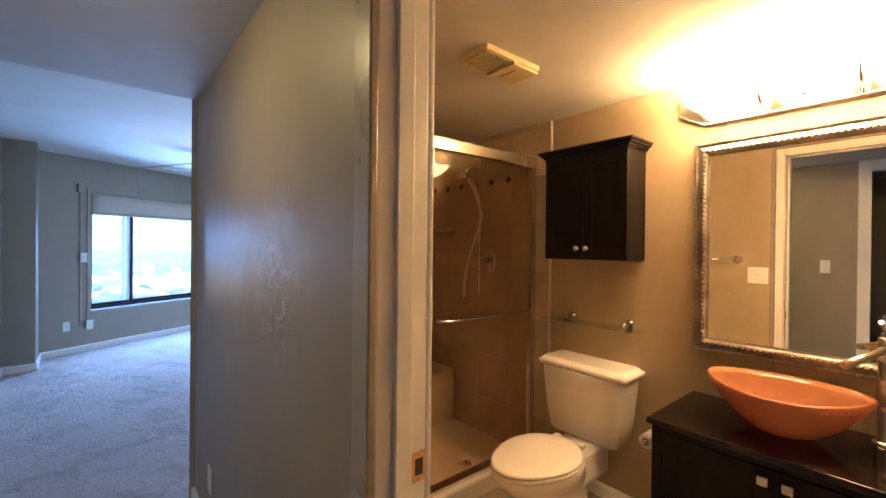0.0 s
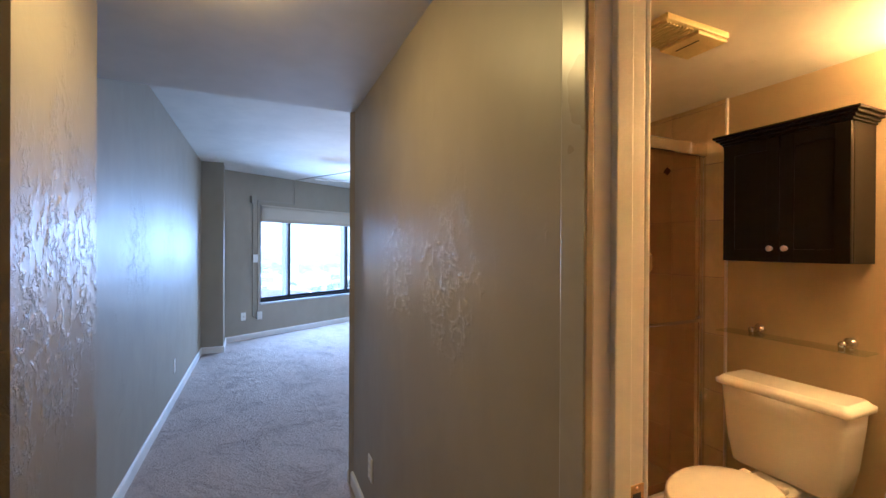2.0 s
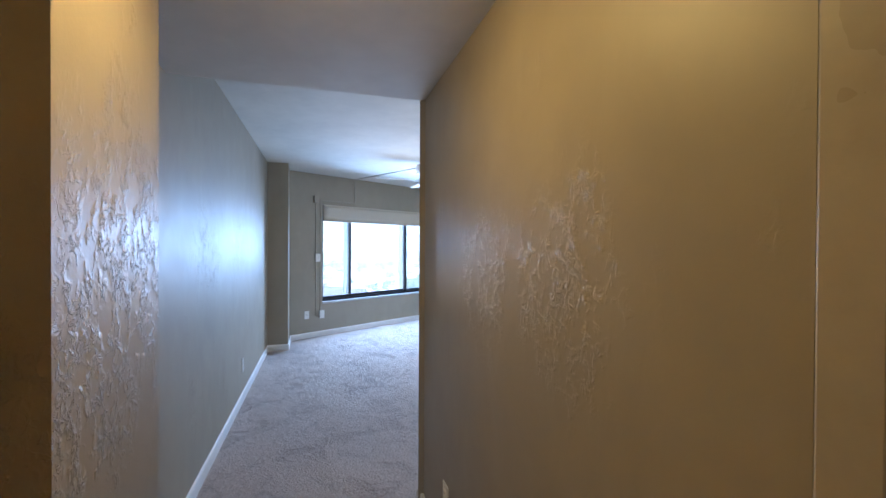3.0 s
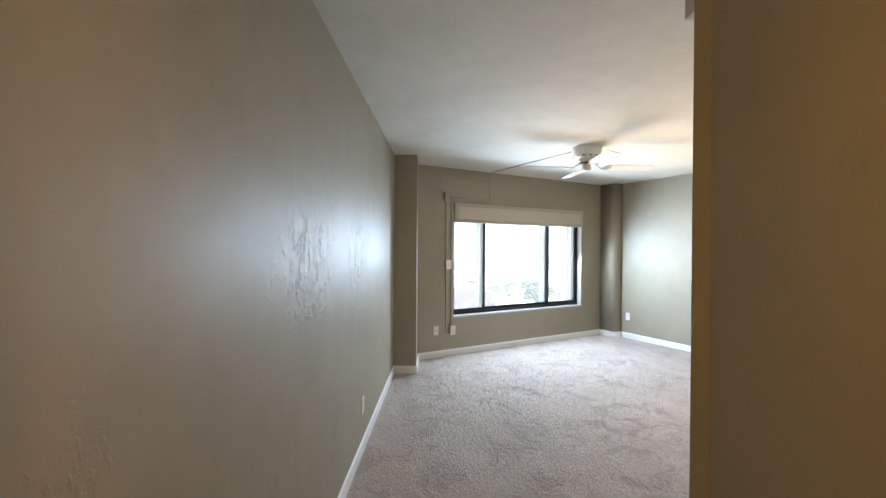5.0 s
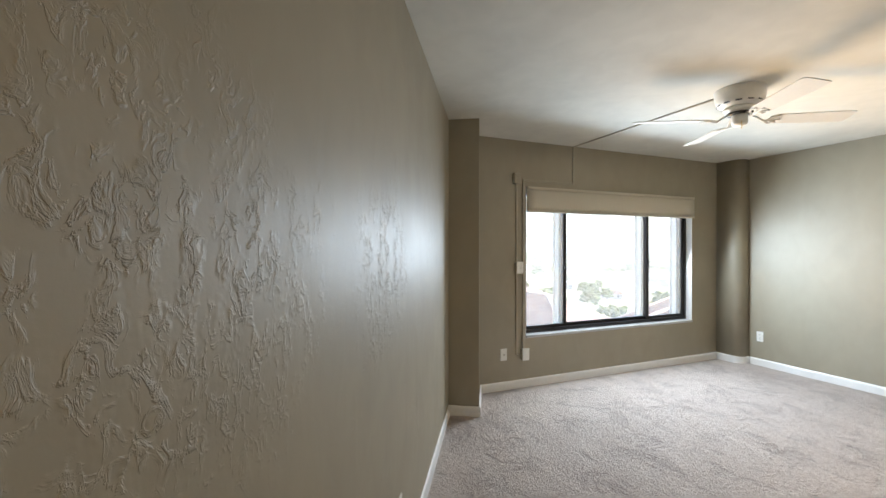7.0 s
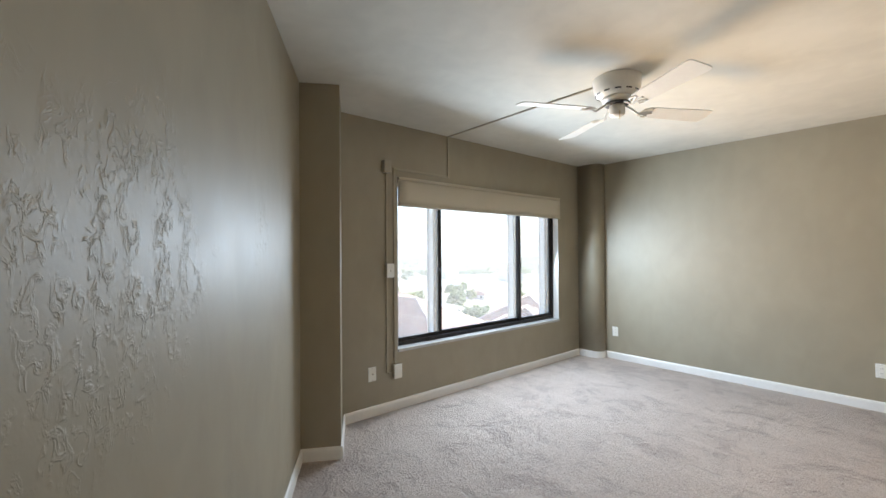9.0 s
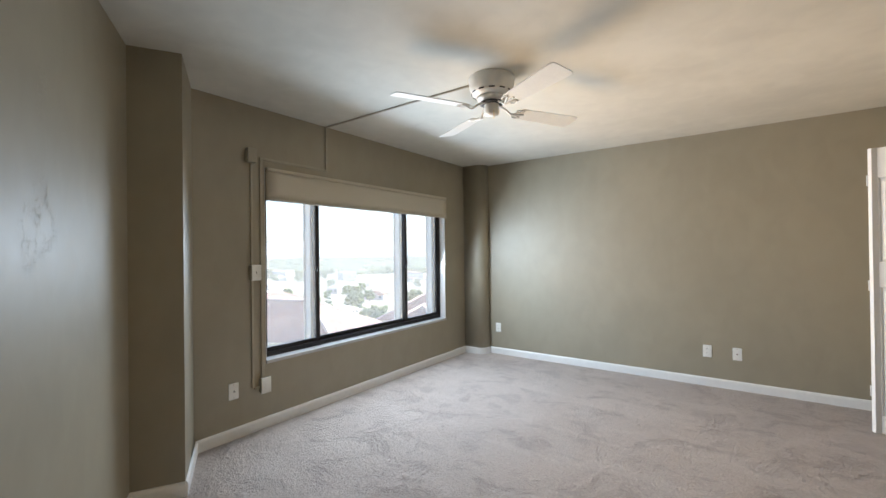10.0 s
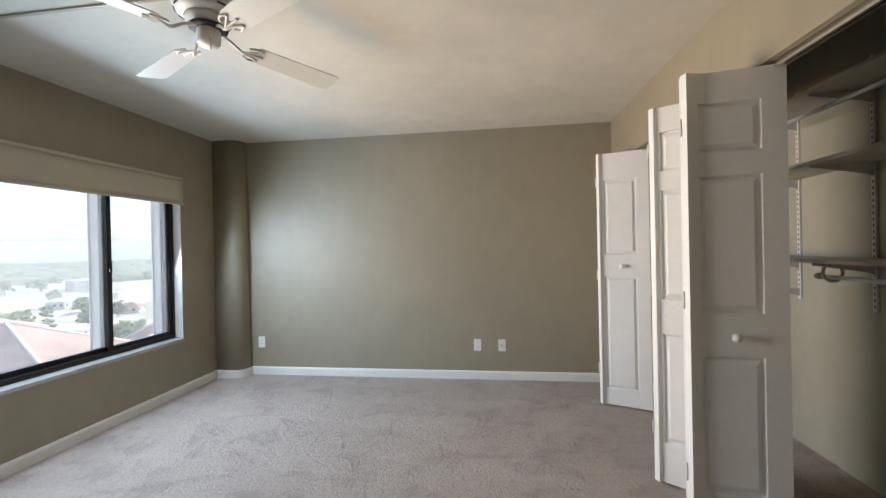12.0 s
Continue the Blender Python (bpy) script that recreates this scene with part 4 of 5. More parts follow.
for z, w, d in ((0.733, 0.246, 0.109), (0.738, 0.252, 0.115), (0.758, 0.252, 0.115), (0.764, 0.240, 0.103), (0.772, 0.234, 0.097), (0.778, 0.226, 0.090)):
    rr, ring = 0.022, []
    for cx, cy, a0 in ((w - rr, d - rr, 0), (-w + rr, d - rr, 90), (-w + rr, -d + rr, 180), (w - rr, -d + rr, 270)):
        ring += [(cx + rr * math.cos(radians(a0 + s)), 2.062 + cy + rr * math.sin(radians(a0 + s)), z) for s in (0, 30, 60, 90)]
    rings.append(ring)
part("tank_lid", ring_loft(rings), CERAMIC, toilet, "stepped tank lid")

cab = thing("wall_cabinet", "espresso wooden wall cabinet above the toilet", "cabinet", HM @ pose(-0.728, 0, 0))
part("body", box(-0.236, 0.236, 2.018, 2.186, 1.316, 1.875, 0.002), ESPRESSO, cab)
b = bmesh.new()
for z0, z1, o in ((1.866, 1.876, 0.006), (1.876, 1.888, 0.014), (1.888, 1.900, 0.026), (1.900, 1.912, 0.036)):
    add_box(b, -0.236 - o, 0.236 + o, 2.000 - o, 2.186, z0, z1, 0.002)
part("crown", b, ESPRESSO, cab, "stepped crown moulding")
for sx in (-1, 1):
    x0, x1 = (-0.235, -0.002) if sx < 0 else (0.002, 0.235)
    d = part("door", box(x0, x1, 2.000, 2.018, 1.318, 1.864, 0.002), ESPRESSO, cab)
    b = box(x0, x0 + 0.05, 1.994, 2.000, 1.318, 1.864, 0.0015)
    add_box(b, x1 - 0.05, x1, 1.994, 2.000, 1.318, 1.864, 0.0015)
    add_box(b, x0 + 0.05, x1 - 0.05, 1.994, 2.000, 1.318, 1.372, 0.0015)
    add_box(b, x0 + 0.05, x1 - 0.05, 1.994, 2.000, 1.81, 1.864, 0.0015)
    part("panel_frame", b, ESPRESSO, d)
    part("knob", lathe([(0.006, 0.0), (0.005, 0.010), (0.012, 0.016), (0.013, 0.022), (0.009, 0.027), (0.0, 0.028)], 18), NICKEL, d, "nickel knob", pose(sx * 0.028, 1.994, 1.376, 90, 0, 0))

gs = thing("glass_shelf", "small clear glass shelf on chrome posts", "shelf", HM)
pn = part("glass", box(-1.045, -0.478, 2.072, 2.182, 0.958, 0.965, 0.001), SHELF_GLASS, gs, "clear glass plate")
pn.visible_shadow = False
for x in (-0.905, -0.565):
    p = part("post", lathe([(0.0, 0.0), (0.023, 0.0), (0.023, 0.006), (0.012, 0.012), (0.010, 0.055), (0.013, 0.06), (0.013, 0.075), (0.0, 0.078)], 20), CHROME, gs, "chrome post", pose(x, 2.19, 0.985, 90, 0, 0))
    part("clamp", box(x - 0.012, x + 0.012, 2.115, 2.15, 0.952, 0.985, 0.004), CHROME, gs, "chrome clamp")

vc = 0.14
van = thing("vanity_cabinet", "espresso vanity cabinet below the orange sink", "vanity", HM @ pose(vc, 0, 0))
b = box(-0.388, 0.388, 1.745, 2.186, 0.09, 0.695, 0.002)
part("body", b, ESPRESSO, van)
for x0 in (-0.388, 0.348):
    part("post", box(x0, x0 + 0.04, 1.722, 1.745, 0.0, 0.695, 0.003), ESPRESSO, van)
part("top_rail", box(-0.348, 0.348, 1.728, 1.745, 0.668, 0.695, 0.002), ESPRESSO, van)
for sx in (-1, 1):
    x0, x1 = (-0.346, -0.002) if sx < 0 else (0.002, 0.346)
    d = part("door", box(x0, x1, 1.730, 1.745, 0.12, 0.664, 0.002), ESPRESSO, van)
    b = box(x0, x0 + 0.055, 1.722, 1.730, 0.12, 0.664, 0.002)
    add_box(b, x1 - 0.055, x1, 1.722, 1.730, 0.12, 0.664, 0.002)
    add_box(b, x0 + 0.055, x1 - 0.055, 1.722, 1.730, 0.12, 0.18, 0.002)
    add_box(b, x0 + 0.055, x1 - 0.055, 1.722, 1.730, 0.604, 0.664, 0.002)
    part("panel_frame", b, ESPRESSO, d)
    b = box(-0.015, 0.015, -0.024, -0.014, -0.015, 0.015, 0.004)
    add_box(b, -0.006, 0.006, -0.014, 0.0, -0.006, 0.006)
    part("knob", b, NICKEL, d, "square nickel knob", pose(sx * 0.032, 1.722, 0.628))
part("worktop", box(-0.402, 0.402, 1.704, 2.187, 0.695, 0.718, 0.004), VANITY_TOP, van, "glossy black vanity top")

# boat-shaped vessel sink
def boat(scale, z_off, n=48):
    rings = []
    for s, h in ((0.16, 0.0), (0.30, 0.004), (0.48, 0.024), (0.66, 0.058), (0.82, 0.098), (0.94, 0.136), (1.0, 0.162)):
        ring = []
        for k in range(n):
            a = 2 * math.pi * k / n
            x = 0.238 * s * scale * math.cos(a)
            y = 0.200 * s * scale * math.sin(a) * (1 - 0.18 * abs(math.cos(a)) ** 3)
            ring.append((x, y, h * 1.0 + z_off + 0.016 * s ** 3 * math.cos(a) ** 2))
        rings.append(ring)
    return rings


outer, inner = boat(1.0, 0.0), boat(0.965, 0.010)
bm = bmesh.new()
seq = outer + [[(x, y, z - 0.004) for x, y, z in inner[-1]]] + inner[-2::-1]
vs = [[bm.verts.new(p) for p in r] for r in seq]
for a, b in zip(vs, vs[1:]):
    for k in range(48):
        j = (k + 1) % 48
        bm.faces.new((a[k], a[j], b[j], b[k]))
bm.faces.new(vs[0][::-1]), bm.faces.new(vs[-1])
bmesh.ops.recalc_face_normals(bm, faces=bm.faces)
for f in bm.faces:
    f.smooth = len(f.verts) == 4
sink = thing("vessel_sink", "translucent orange glass vessel sink on vanity top", "sink", HM @ pose(0.113, 1.945, 0.718))
part("bowl", bm, ORANGE, sink)
part("drain", lathe([(0.0, 0.016), (0.022, 0.016), (0.026, 0.013), (0.026, 0.011)], 20), CHROME, sink, "chrome drain")

tap = thing("faucet", "tall brushed nickel vessel faucet beside the sink", "faucet", HM @ pose(0.356, 2.115, 0.718))
part("base", lathe([(0.0, 0.0), (0.032, 0.0), (0.032, 0.006), (0.024, 0.010)], 24), NICKEL, tap)
part("column", lathe([(0.022, 0.008), (0.022, 0.36), (0.019, 0.364), (0.0, 0.365)], 24), NICKEL, tap)
part("spout", tube([(0.0, 0.0, 0.325), (-0.088, -0.165, 0.278)], 0.0135, 14), NICKEL, tap)
part("lever", tube([(0.0, 0.0, 0.366), (0.004, -0.004, 0.385), (-0.012, -0.04, 0.42)], 0.008, 10), NICKEL, tap)

tp = thing("toilet_paper", "white paper roll on the vanity's side", "toilet paper", HM @ pose(-0.281, 1.79, 0.60))
part("roll", lathe([(0.014, -0.045), (0.026, -0.045), (0.028, -0.042), (0.028, 0.042), (0.026, 0.045), (0.014, 0.045)], 28), PAPER, tp, m=pose(0, 0, 0, 90, 0, 0))
part("holder", tube([(0, -0.07, 0), (0, 0.06, 0), (0.055, 0.062, 0)], 0.007, 8), CHROME, tp, "chrome holder")

# framed mirror
MX0, MX1, MZ0, MZ1 = -0.262, 0.545, 0.917, 1.862
mir = thing("wall_mirror", "large mirror in an ornate antique silver frame", "mirror", HM)
part("glass", box(MX0 + 0.06, MX1 - 0.06, 2.170, 2.176, MZ0 + 0.05, MZ1 - 0.05), MIRROR, mir, "silvered mirror glass")
prof = [(0.0, 0.0), (0.0, 0.020), (0.006, 0.030), (0.014, 0.030), (0.018, 0.024), (0.040, 0.036), (0.050, 0.030), (0.054, 0.022), (0.068, 0.017), (0.068, 0.0)]
bm = bmesh.new()
corners = [(MX0, MZ0, 1, 1), (MX1, MZ0, -1, 1), (MX1, MZ1, -1, -1), (MX0, MZ1, 1, -1)]
vs = [[bm.verts.new((cx + sx * w, 2.188 - h, cz + sz * w)) for w, h in prof] for cx, cz, sx, sz in corners]
for k in range(4):
    a, b = vs[k], vs[(k + 1) % 4]
    for i in range(len(prof) - 1):
        bm.faces.new((a[i], a[i + 1], b[i + 1], b[i]))
bmesh.ops.recalc_face_normals(bm, faces=bm.faces)
fm = part("frame", bm, SILVER, mir, "antique silver moulding")
b = bmesh.new()
def bead_row(p, q, step, r):
    n = int((Vector(q) - Vector(p)).length / step)
    for k in range(n + 1):
        c = Vector(p).lerp(Vector(q), k / n)
        bmesh.ops.create_icosphere(b, subdivisions=1, radius=r, matrix=Matrix.Translation(c))
for off, step, r, h in ((0.010, 0.011, 0.0045, 0.031), (0.045, 0.020, 0.0075, 0.033)):
    bead_row((MX0 + off, 2.188 - h, MZ0 + off), (MX0 + off, 2.188 - h, MZ1 - off), step, r)
    bead_row((MX0 + off, 2.188 - h, MZ0 + off), (MX1 - off, 2.188 - h, MZ0 + off), step, r)
    bead_row((MX0 + off, 2.188 - h, MZ1 - off), (MX1 - off, 2.188 - h, MZ1 - off), step, r)
tagged(part("beading", b, SILVER, mir, "rows of silver beads and leaves"), kind="stuff")

# vanity light: three glass bowls on a chrome plate
lamp = thing("vanity_light", "three lit frosted glass bowls on a chrome plate", "wall lamp", HM @ pose(vc, BY, 0))
part("backplate", ring_loft([[(x, y, z) for x, z in ((-0.47, 2.004), (-0.365, 1.942), (0.365, 1.942), (0.47, 2.004), (0.47, 2.07), (0.40, 2.11), (-0.40, 2.11), (-0.47, 2.07))] for y in (-0.002, -0.016)], False), CHROME, lamp, "chrome back plate")
part("edge_bar", tube([(-0.47, -0.020, 2.006), (-0.365, -0.020, 1.944), (0.365, -0.020, 1.944), (0.47, -0.020, 2.006)], 0.006, 8), CHROME, lamp)
for k, x in enumerate((-0.29, 0.0, 0.29)):
    prof = [(0.0, 1.962), (0.035, 1.964), (0.072, 1.980), (0.103, 2.008), (0.122, 2.038), (0.126, 2.046), (0.121, 2.044), (0.100, 2.012), (0.070, 1.985), (0.034, 1.970), (0.0, 1.968)]
    bowl = part("glass_bowl", lathe(prof, 32), BULB_GLASS, lamp, "glowing frosted glass bowl", pose(x, -0.145, 0))
    part("rim", lathe([(0.125, 2.044), (0.130, 2.044), (0.130, 2.050), (0.125, 2.050), (0.125, 2.044)], 32), CHROME, bowl)
    part("finial", lathe([(0.0, 1.950), (0.008, 1.952), (0.010, 1.960), (0.0, 1.963)], 12), CHROME, bowl)
    bulb = new("bulb", bpy.data.lights.new("bulb", "POINT"))
    bulb.data.energy, bulb.data.color, bulb.data.shadow_soft_size = BULB_WATTS, (1.0, 0.43, 0.065), 0.03
    bulb.matrix_world = HM @ pose(vc + x, BY - 0.145, 2.04)
for x in (-0.145, 0.145):
    part("arm", tube([(x, -0.016, 1.955), (x, -0.08, 1.985), (x, -0.13, 2.045)], 0.008, 8), CHROME, lamp, "chrome arm")
    part("arm_tie", tube([(x - 0.03, -0.13, 2.046), (x + 0.03, -0.13, 2.046)], 0.006, 8), CHROME, lamp)

# bathroom vent cover, yellowed
vent = thing("ceiling_vent", "yellowed plastic exhaust vent cover on the ceiling", "vent", HM @ pose(-0.725, 1.345, BATH_TOP))
part("frame", box(-0.082, 0.082, -0.162, 0.162, -0.022, 0.0, 0.004), YELLOWED, vent)
part("cover", box(-0.078, 0.078, 0.0, 0.158, -0.036, -0.022, 0.004), YELLOWED, vent, "smooth half cover")
part("slit", box(-0.045, 0.045, 0.045, 0.052, -0.0368, -0.0358), SLOT, vent)
for k in range(9):
    part("slat", box(-0.070, 0.070, -0.150 + k * 0.016, -0.143 + k * 0.016, -0.030, -0.022, 0.001), YELLOWED, vent)

# towel rail and double switch on the door wall, seen in the mirror
rail = thing("towel_rail", "chrome towel rail on the tan bathroom wall", "towel rail", HM)
part("bar", tube([(-1.02, 0.66, 1.305), (-0.50, 0.66, 1.305)], 0.009, 12), CHROME, rail)
for x in (-1.0, -0.50):
    part("post", lathe([(0.030, 0.0), (0.030, 0.008), (0.016, 0.016), (0.014, 0.06), (0.018, 0.07), (0.0, 0.078)], 20), CHROME, rail, "chrome post", pose(x, 0.593, 1.305, -90, 0, 0))
sw = thing("light_switch", "cream double rocker switch by the bathroom door", "switch", HM @ pose(-0.378, 0.593, 1.192), "wall plates")
part("plate", box(-0.062, 0.062, 0.0, 0.006, -0.06, 0.06, 0.003), PLASTIC, sw)
for x in (-0.024, 0.024):
    part("rocker", box(x - 0.017, x + 0.017, 0.006, 0.010, -0.033, 0.033, 0.002), PLASTIC, sw)

# hall ceiling lamp
hl = thing("hall_lamp", "lit low glass dome lamp on the hall ceiling", "ceiling lamp", HM @ pose(-0.93, -0.17, HALL_TOP))
part("trim_ring", lathe([(0.100, 0.0), (0.124, 0.0), (0.126, -0.006), (0.120, -0.012), (0.100, -0.010), (0.100, 0.0)], 36), TRIM, hl)
part("dome", lathe([(0.112, -0.010), (0.108, -0.024), (0.092, -0.038), (0.062, -0.047), (0.030, -0.051), (0.0, -0.052)], 36), HALL_GLASS, hl, "glowing glass dome")

# ---- shower ----
pan = thing("shower_pan", "cream shower pan with a raised curb", "shower pan", HM)
part("floor_plate", box(-2.0, -1.235, 1.06, 2.178, 0.0, 0.045, 0.006), PAN, pan)
part("curb", box(-1.245, -1.13, 1.06, 2.178, 0.0, 0.105, 0.012), PAN, pan)
part("drain", lathe([(0.0, 0.0015), (0.036, 0.0015), (0.042, 0.0)], 24), NICKEL, pan, "round metal drain", pose(-1.385, 1.78, 0.0455))
solid("shower_bench", box(-2.285, -1.93, 1.06, 2.178, 0.0, 0.44, 0.025), PAN, HM, "cream corner bench in the shower", "bench")

enc = thing("shower_door", "bronze-tinted sliding glass shower doors in chrome frame", "shower door", HM @ pose(-1.19, 0, 0))
part("top_rail", box(-0.030, 0.030, 1.06, 2.178, 1.872, 1.945, 0.008), CHROME, enc, "polished top rail")
part("bottom_track", box(-0.028, 0.028, 1.06, 2.178, 0.105, 0.128, 0.004), CHROME, enc)
for y0 in (1.062, 2.152):
    part("wall_jamb", box(-0.022, 0.022, y0, y0 + 0.026, 0.128, 1.872, 0.003), CHROME, enc)
for x, y0, y1 in ((0.014, 1.30, 2.150), (-0.014, 1.085, 1.315)):
    b = box(x - 0.008, x + 0.008, y0, y0 + 0.018, 0.13, 1.872, 0.002)
    if x > 0:
        add_box(b, x - 0.008, x + 0.008, y1 - 0.018, y1, 0.13, 1.872, 0.002)
    p = part("panel", b, CHROME, enc)
    g = part("glass", box(x - 0.003, x + 0.003, y0 + 0.018, y1 - 0.018, 0.13, 1.872), BRONZE_GLASS, p, "bronze-tinted glass")
    g.visible_shadow = False
bar = part("towel_bar", tube(curve_points([(0.025, 1.37, 0.995), (0.055, 1.40, 0.995), (0.066, 1.50, 0.995), (0.070, 1.74, 0.995), (0.066, 1.98, 0.995), (0.055, 2.09, 0.995), (0.025, 2.12, 0.995)]), 0.010, 12), CHROME, enc, "bowed chrome towel bar")
part("bar_end", lathe([(0.018, 0.0), (0.018, 0.01), (0.012, 0.02), (0.0, 0.02)], 16), CHROME, bar, m=pose(0.02, 2.12, 0.995, 0, 90, 0))

sh = thing("shower_set", "chrome hand shower with hose and round valve", "shower", HM)
part("arm", tube(curve_points([(-1.70, 2.18, 1.93), (-1.70, 2.12, 1.95), (-1.70, 2.06, 1.92)]), 0.010, 10), CHROME, sh)
part("head", lathe([(0.0, 0.0), (0.052, 0.0), (0.055, 0.010), (0.040, 0.030), (0.014, 0.05), (0.0, 0.052)], 24), CHROME, sh, "chrome spray head", pose(-1.71, 2.03, 1.865, 25, 10, 0))
part("hose", tube(curve_points([(-1.69, 2.06, 1.88), (-1.62, 2.08, 1.74), (-1.575, 2.09, 1.58), (-1.66, 2.10, 1.40), (-1.76, 2.12, 1.18), (-1.79, 2.13, 1.0)], 10), 0.0075, 8), PLASTIC, sh, "white flexible hose")
part("hose", tube(curve_points([(-1.64, 2.08, 1.84), (-1.59, 2.09, 1.66), (-1.60, 2.10, 1.45), (-1.61, 2.11, 1.25), (-1.63, 2.13, 1.05)], 10), 0.0065, 8), PLASTIC, sh, "white flexible hose")
part("valve_plate", lathe([(0.0, 0.014), (0.05, 0.012), (0.085, 0.004), (0.088, 0.0)], 32), CHROME, sh, "round valve plate", pose(-1.575, 2.178, 1.288, 90, 0, 0))
part("valve_handle", lathe([(0.026, 0.0), (0.030, 0.03), (0.024, 0.06), (0.0, 0.064)], 20), CHROME, sh, m=pose(-1.575, 2.166, 1.288, 90, 0, 0))
part("hose_outlet", tube([(-1.79, 2.178, 0.99), (-1.79, 2.12, 0.99)], 0.014, 10), CHROME, sh)
part("hose_cross", tube([(-1.825, 2.12, 0.99), (-1.755, 2.12, 0.99)], 0.007, 8), CHROME, sh)
shelf = thing("soap_shelf", "tan corner soap shelf on shower tiles", "soap shelf", HM)
part("ledge", box(-2.28, -1.93, 2.08, 2.178, 1.50, 1.525, 0.008), TILE, shelf)
part("bracket", box(-2.28, -1.97, 2.14, 2.178, 1.46, 1.50, 0.006), TILE, shelf)

# ---- outside: the town far below ----
GZ = -30.0
setting("ground", box(-3200, 1500, -2500, 2500, GZ - 1, GZ), GROUND, None, "patchwork of lawns, roads and roofs far below", "ground")


# upright backdrop that glows, painted as haze over the far country
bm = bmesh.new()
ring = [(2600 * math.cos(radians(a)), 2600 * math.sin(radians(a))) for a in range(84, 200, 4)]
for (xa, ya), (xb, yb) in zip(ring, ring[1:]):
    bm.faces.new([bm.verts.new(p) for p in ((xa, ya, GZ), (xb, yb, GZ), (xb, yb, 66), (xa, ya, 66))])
setting("backdrop", bm, HAZE, None, "glowing backdrop painted as haze over the far country", "haze")


# See-through sheet with its own glow, painted as haze across the town.
def haze_sheet():
    m, n, l, b = material("haze_sheet")
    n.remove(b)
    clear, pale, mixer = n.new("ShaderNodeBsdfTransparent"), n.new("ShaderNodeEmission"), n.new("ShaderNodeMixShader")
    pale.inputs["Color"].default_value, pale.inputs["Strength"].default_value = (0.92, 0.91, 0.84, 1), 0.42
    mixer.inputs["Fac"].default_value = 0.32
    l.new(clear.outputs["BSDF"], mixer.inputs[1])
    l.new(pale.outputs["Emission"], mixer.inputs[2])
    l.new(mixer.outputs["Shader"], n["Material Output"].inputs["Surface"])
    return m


HAZE_SHEET = haze_sheet()
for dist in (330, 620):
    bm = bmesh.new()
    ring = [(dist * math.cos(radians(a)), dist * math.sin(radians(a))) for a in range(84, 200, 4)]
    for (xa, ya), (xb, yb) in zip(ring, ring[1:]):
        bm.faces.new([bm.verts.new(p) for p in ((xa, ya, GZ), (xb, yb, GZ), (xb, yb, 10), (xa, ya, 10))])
    setting("backdrop_haze", bm, HAZE_SHEET, None, "thin glowing sheet painted as haze over the far town", "haze")


def hip_roof(bm, x0, x1, y0, y1, z, rise, over=0.6):
    x0, x1, y0, y1 = x0 - over, x1 + over, y0 - over, y1 + over
    w = min(x1 - x0, y1 - y0) / 2
    c = [bm.verts.new(p) for p in ((x0, y0, z), (x1, y0, z), (x1, y1, z), (x0, y1, z))]
    if x1 - x0 > y1 - y0:
        r = [bm.verts.new((x0 + w, (y0 + y1) / 2, z + rise)), bm.verts.new((x1 - w, (y0 + y1) / 2, z + rise))]
        faces = ((c[0], c[1], r[1], r[0]), (c[1], c[2], r[1]), (c[2], c[3], r[0], r[1]), (c[3], c[0], r[0]))
    else:
        r = [bm.verts.new(((x0 + x1) / 2, y0 + w, z + rise)), bm.verts.new(((x0 + x1) / 2, y1 - w, z + rise))]
        faces = ((c[0], c[1], r[0]), (c[1], c[2], r[1], r[0]), (c[2], c[3], r[1]), (c[3], c[0], r[0], r[1]))
    for f in faces:
        bm.faces.new(f)
    bm.faces.new(c[::-1])
    bmesh.ops.recalc_face_normals(bm, faces=bm.faces)
    return bm


def house(label, m, w, d, h, roof, rise, windows=3, name="house"):
    ob = thing(name, label, "building", m, "town buildings")
    part("wall", box(-w / 2, w / 2, -d / 2, d / 2, 0, h), STUCCO, ob)
    if rise:
        part("roof", hip_roof(bmesh.new(), -w / 2, w / 2, -d / 2, d / 2, h, rise), roof, ob)
    else:
        b = box(-w / 2 - 0.2, w / 2 + 0.2, -d / 2 - 0.2, d / 2 + 0.2, h, h + 0.5)
        part("roof", b, roof, ob)
        part("roof_unit", box(-1.5, 1.5, -1.2, 1.2, h + 0.5, h + 2.0), STUCCO, ob)
    for k in range(windows):
        x = -w / 2 + (k + 0.5) * w / windows
        part("window", box(x - 0.6, x + 0.6, -d / 2 - 0.05, -d / 2 + 0.1, h * 0.35, h * 0.35 + 1.4), DARK_PANE, ob)
        y = -d / 2 + (k + 0.5) * d / windows
        part("window", box(w / 2 - 0.1, w / 2 + 0.05, y - 0.6, y + 0.6, h * 0.35, h * 0.35 + 1.4), DARK_PANE, ob)
    return ob


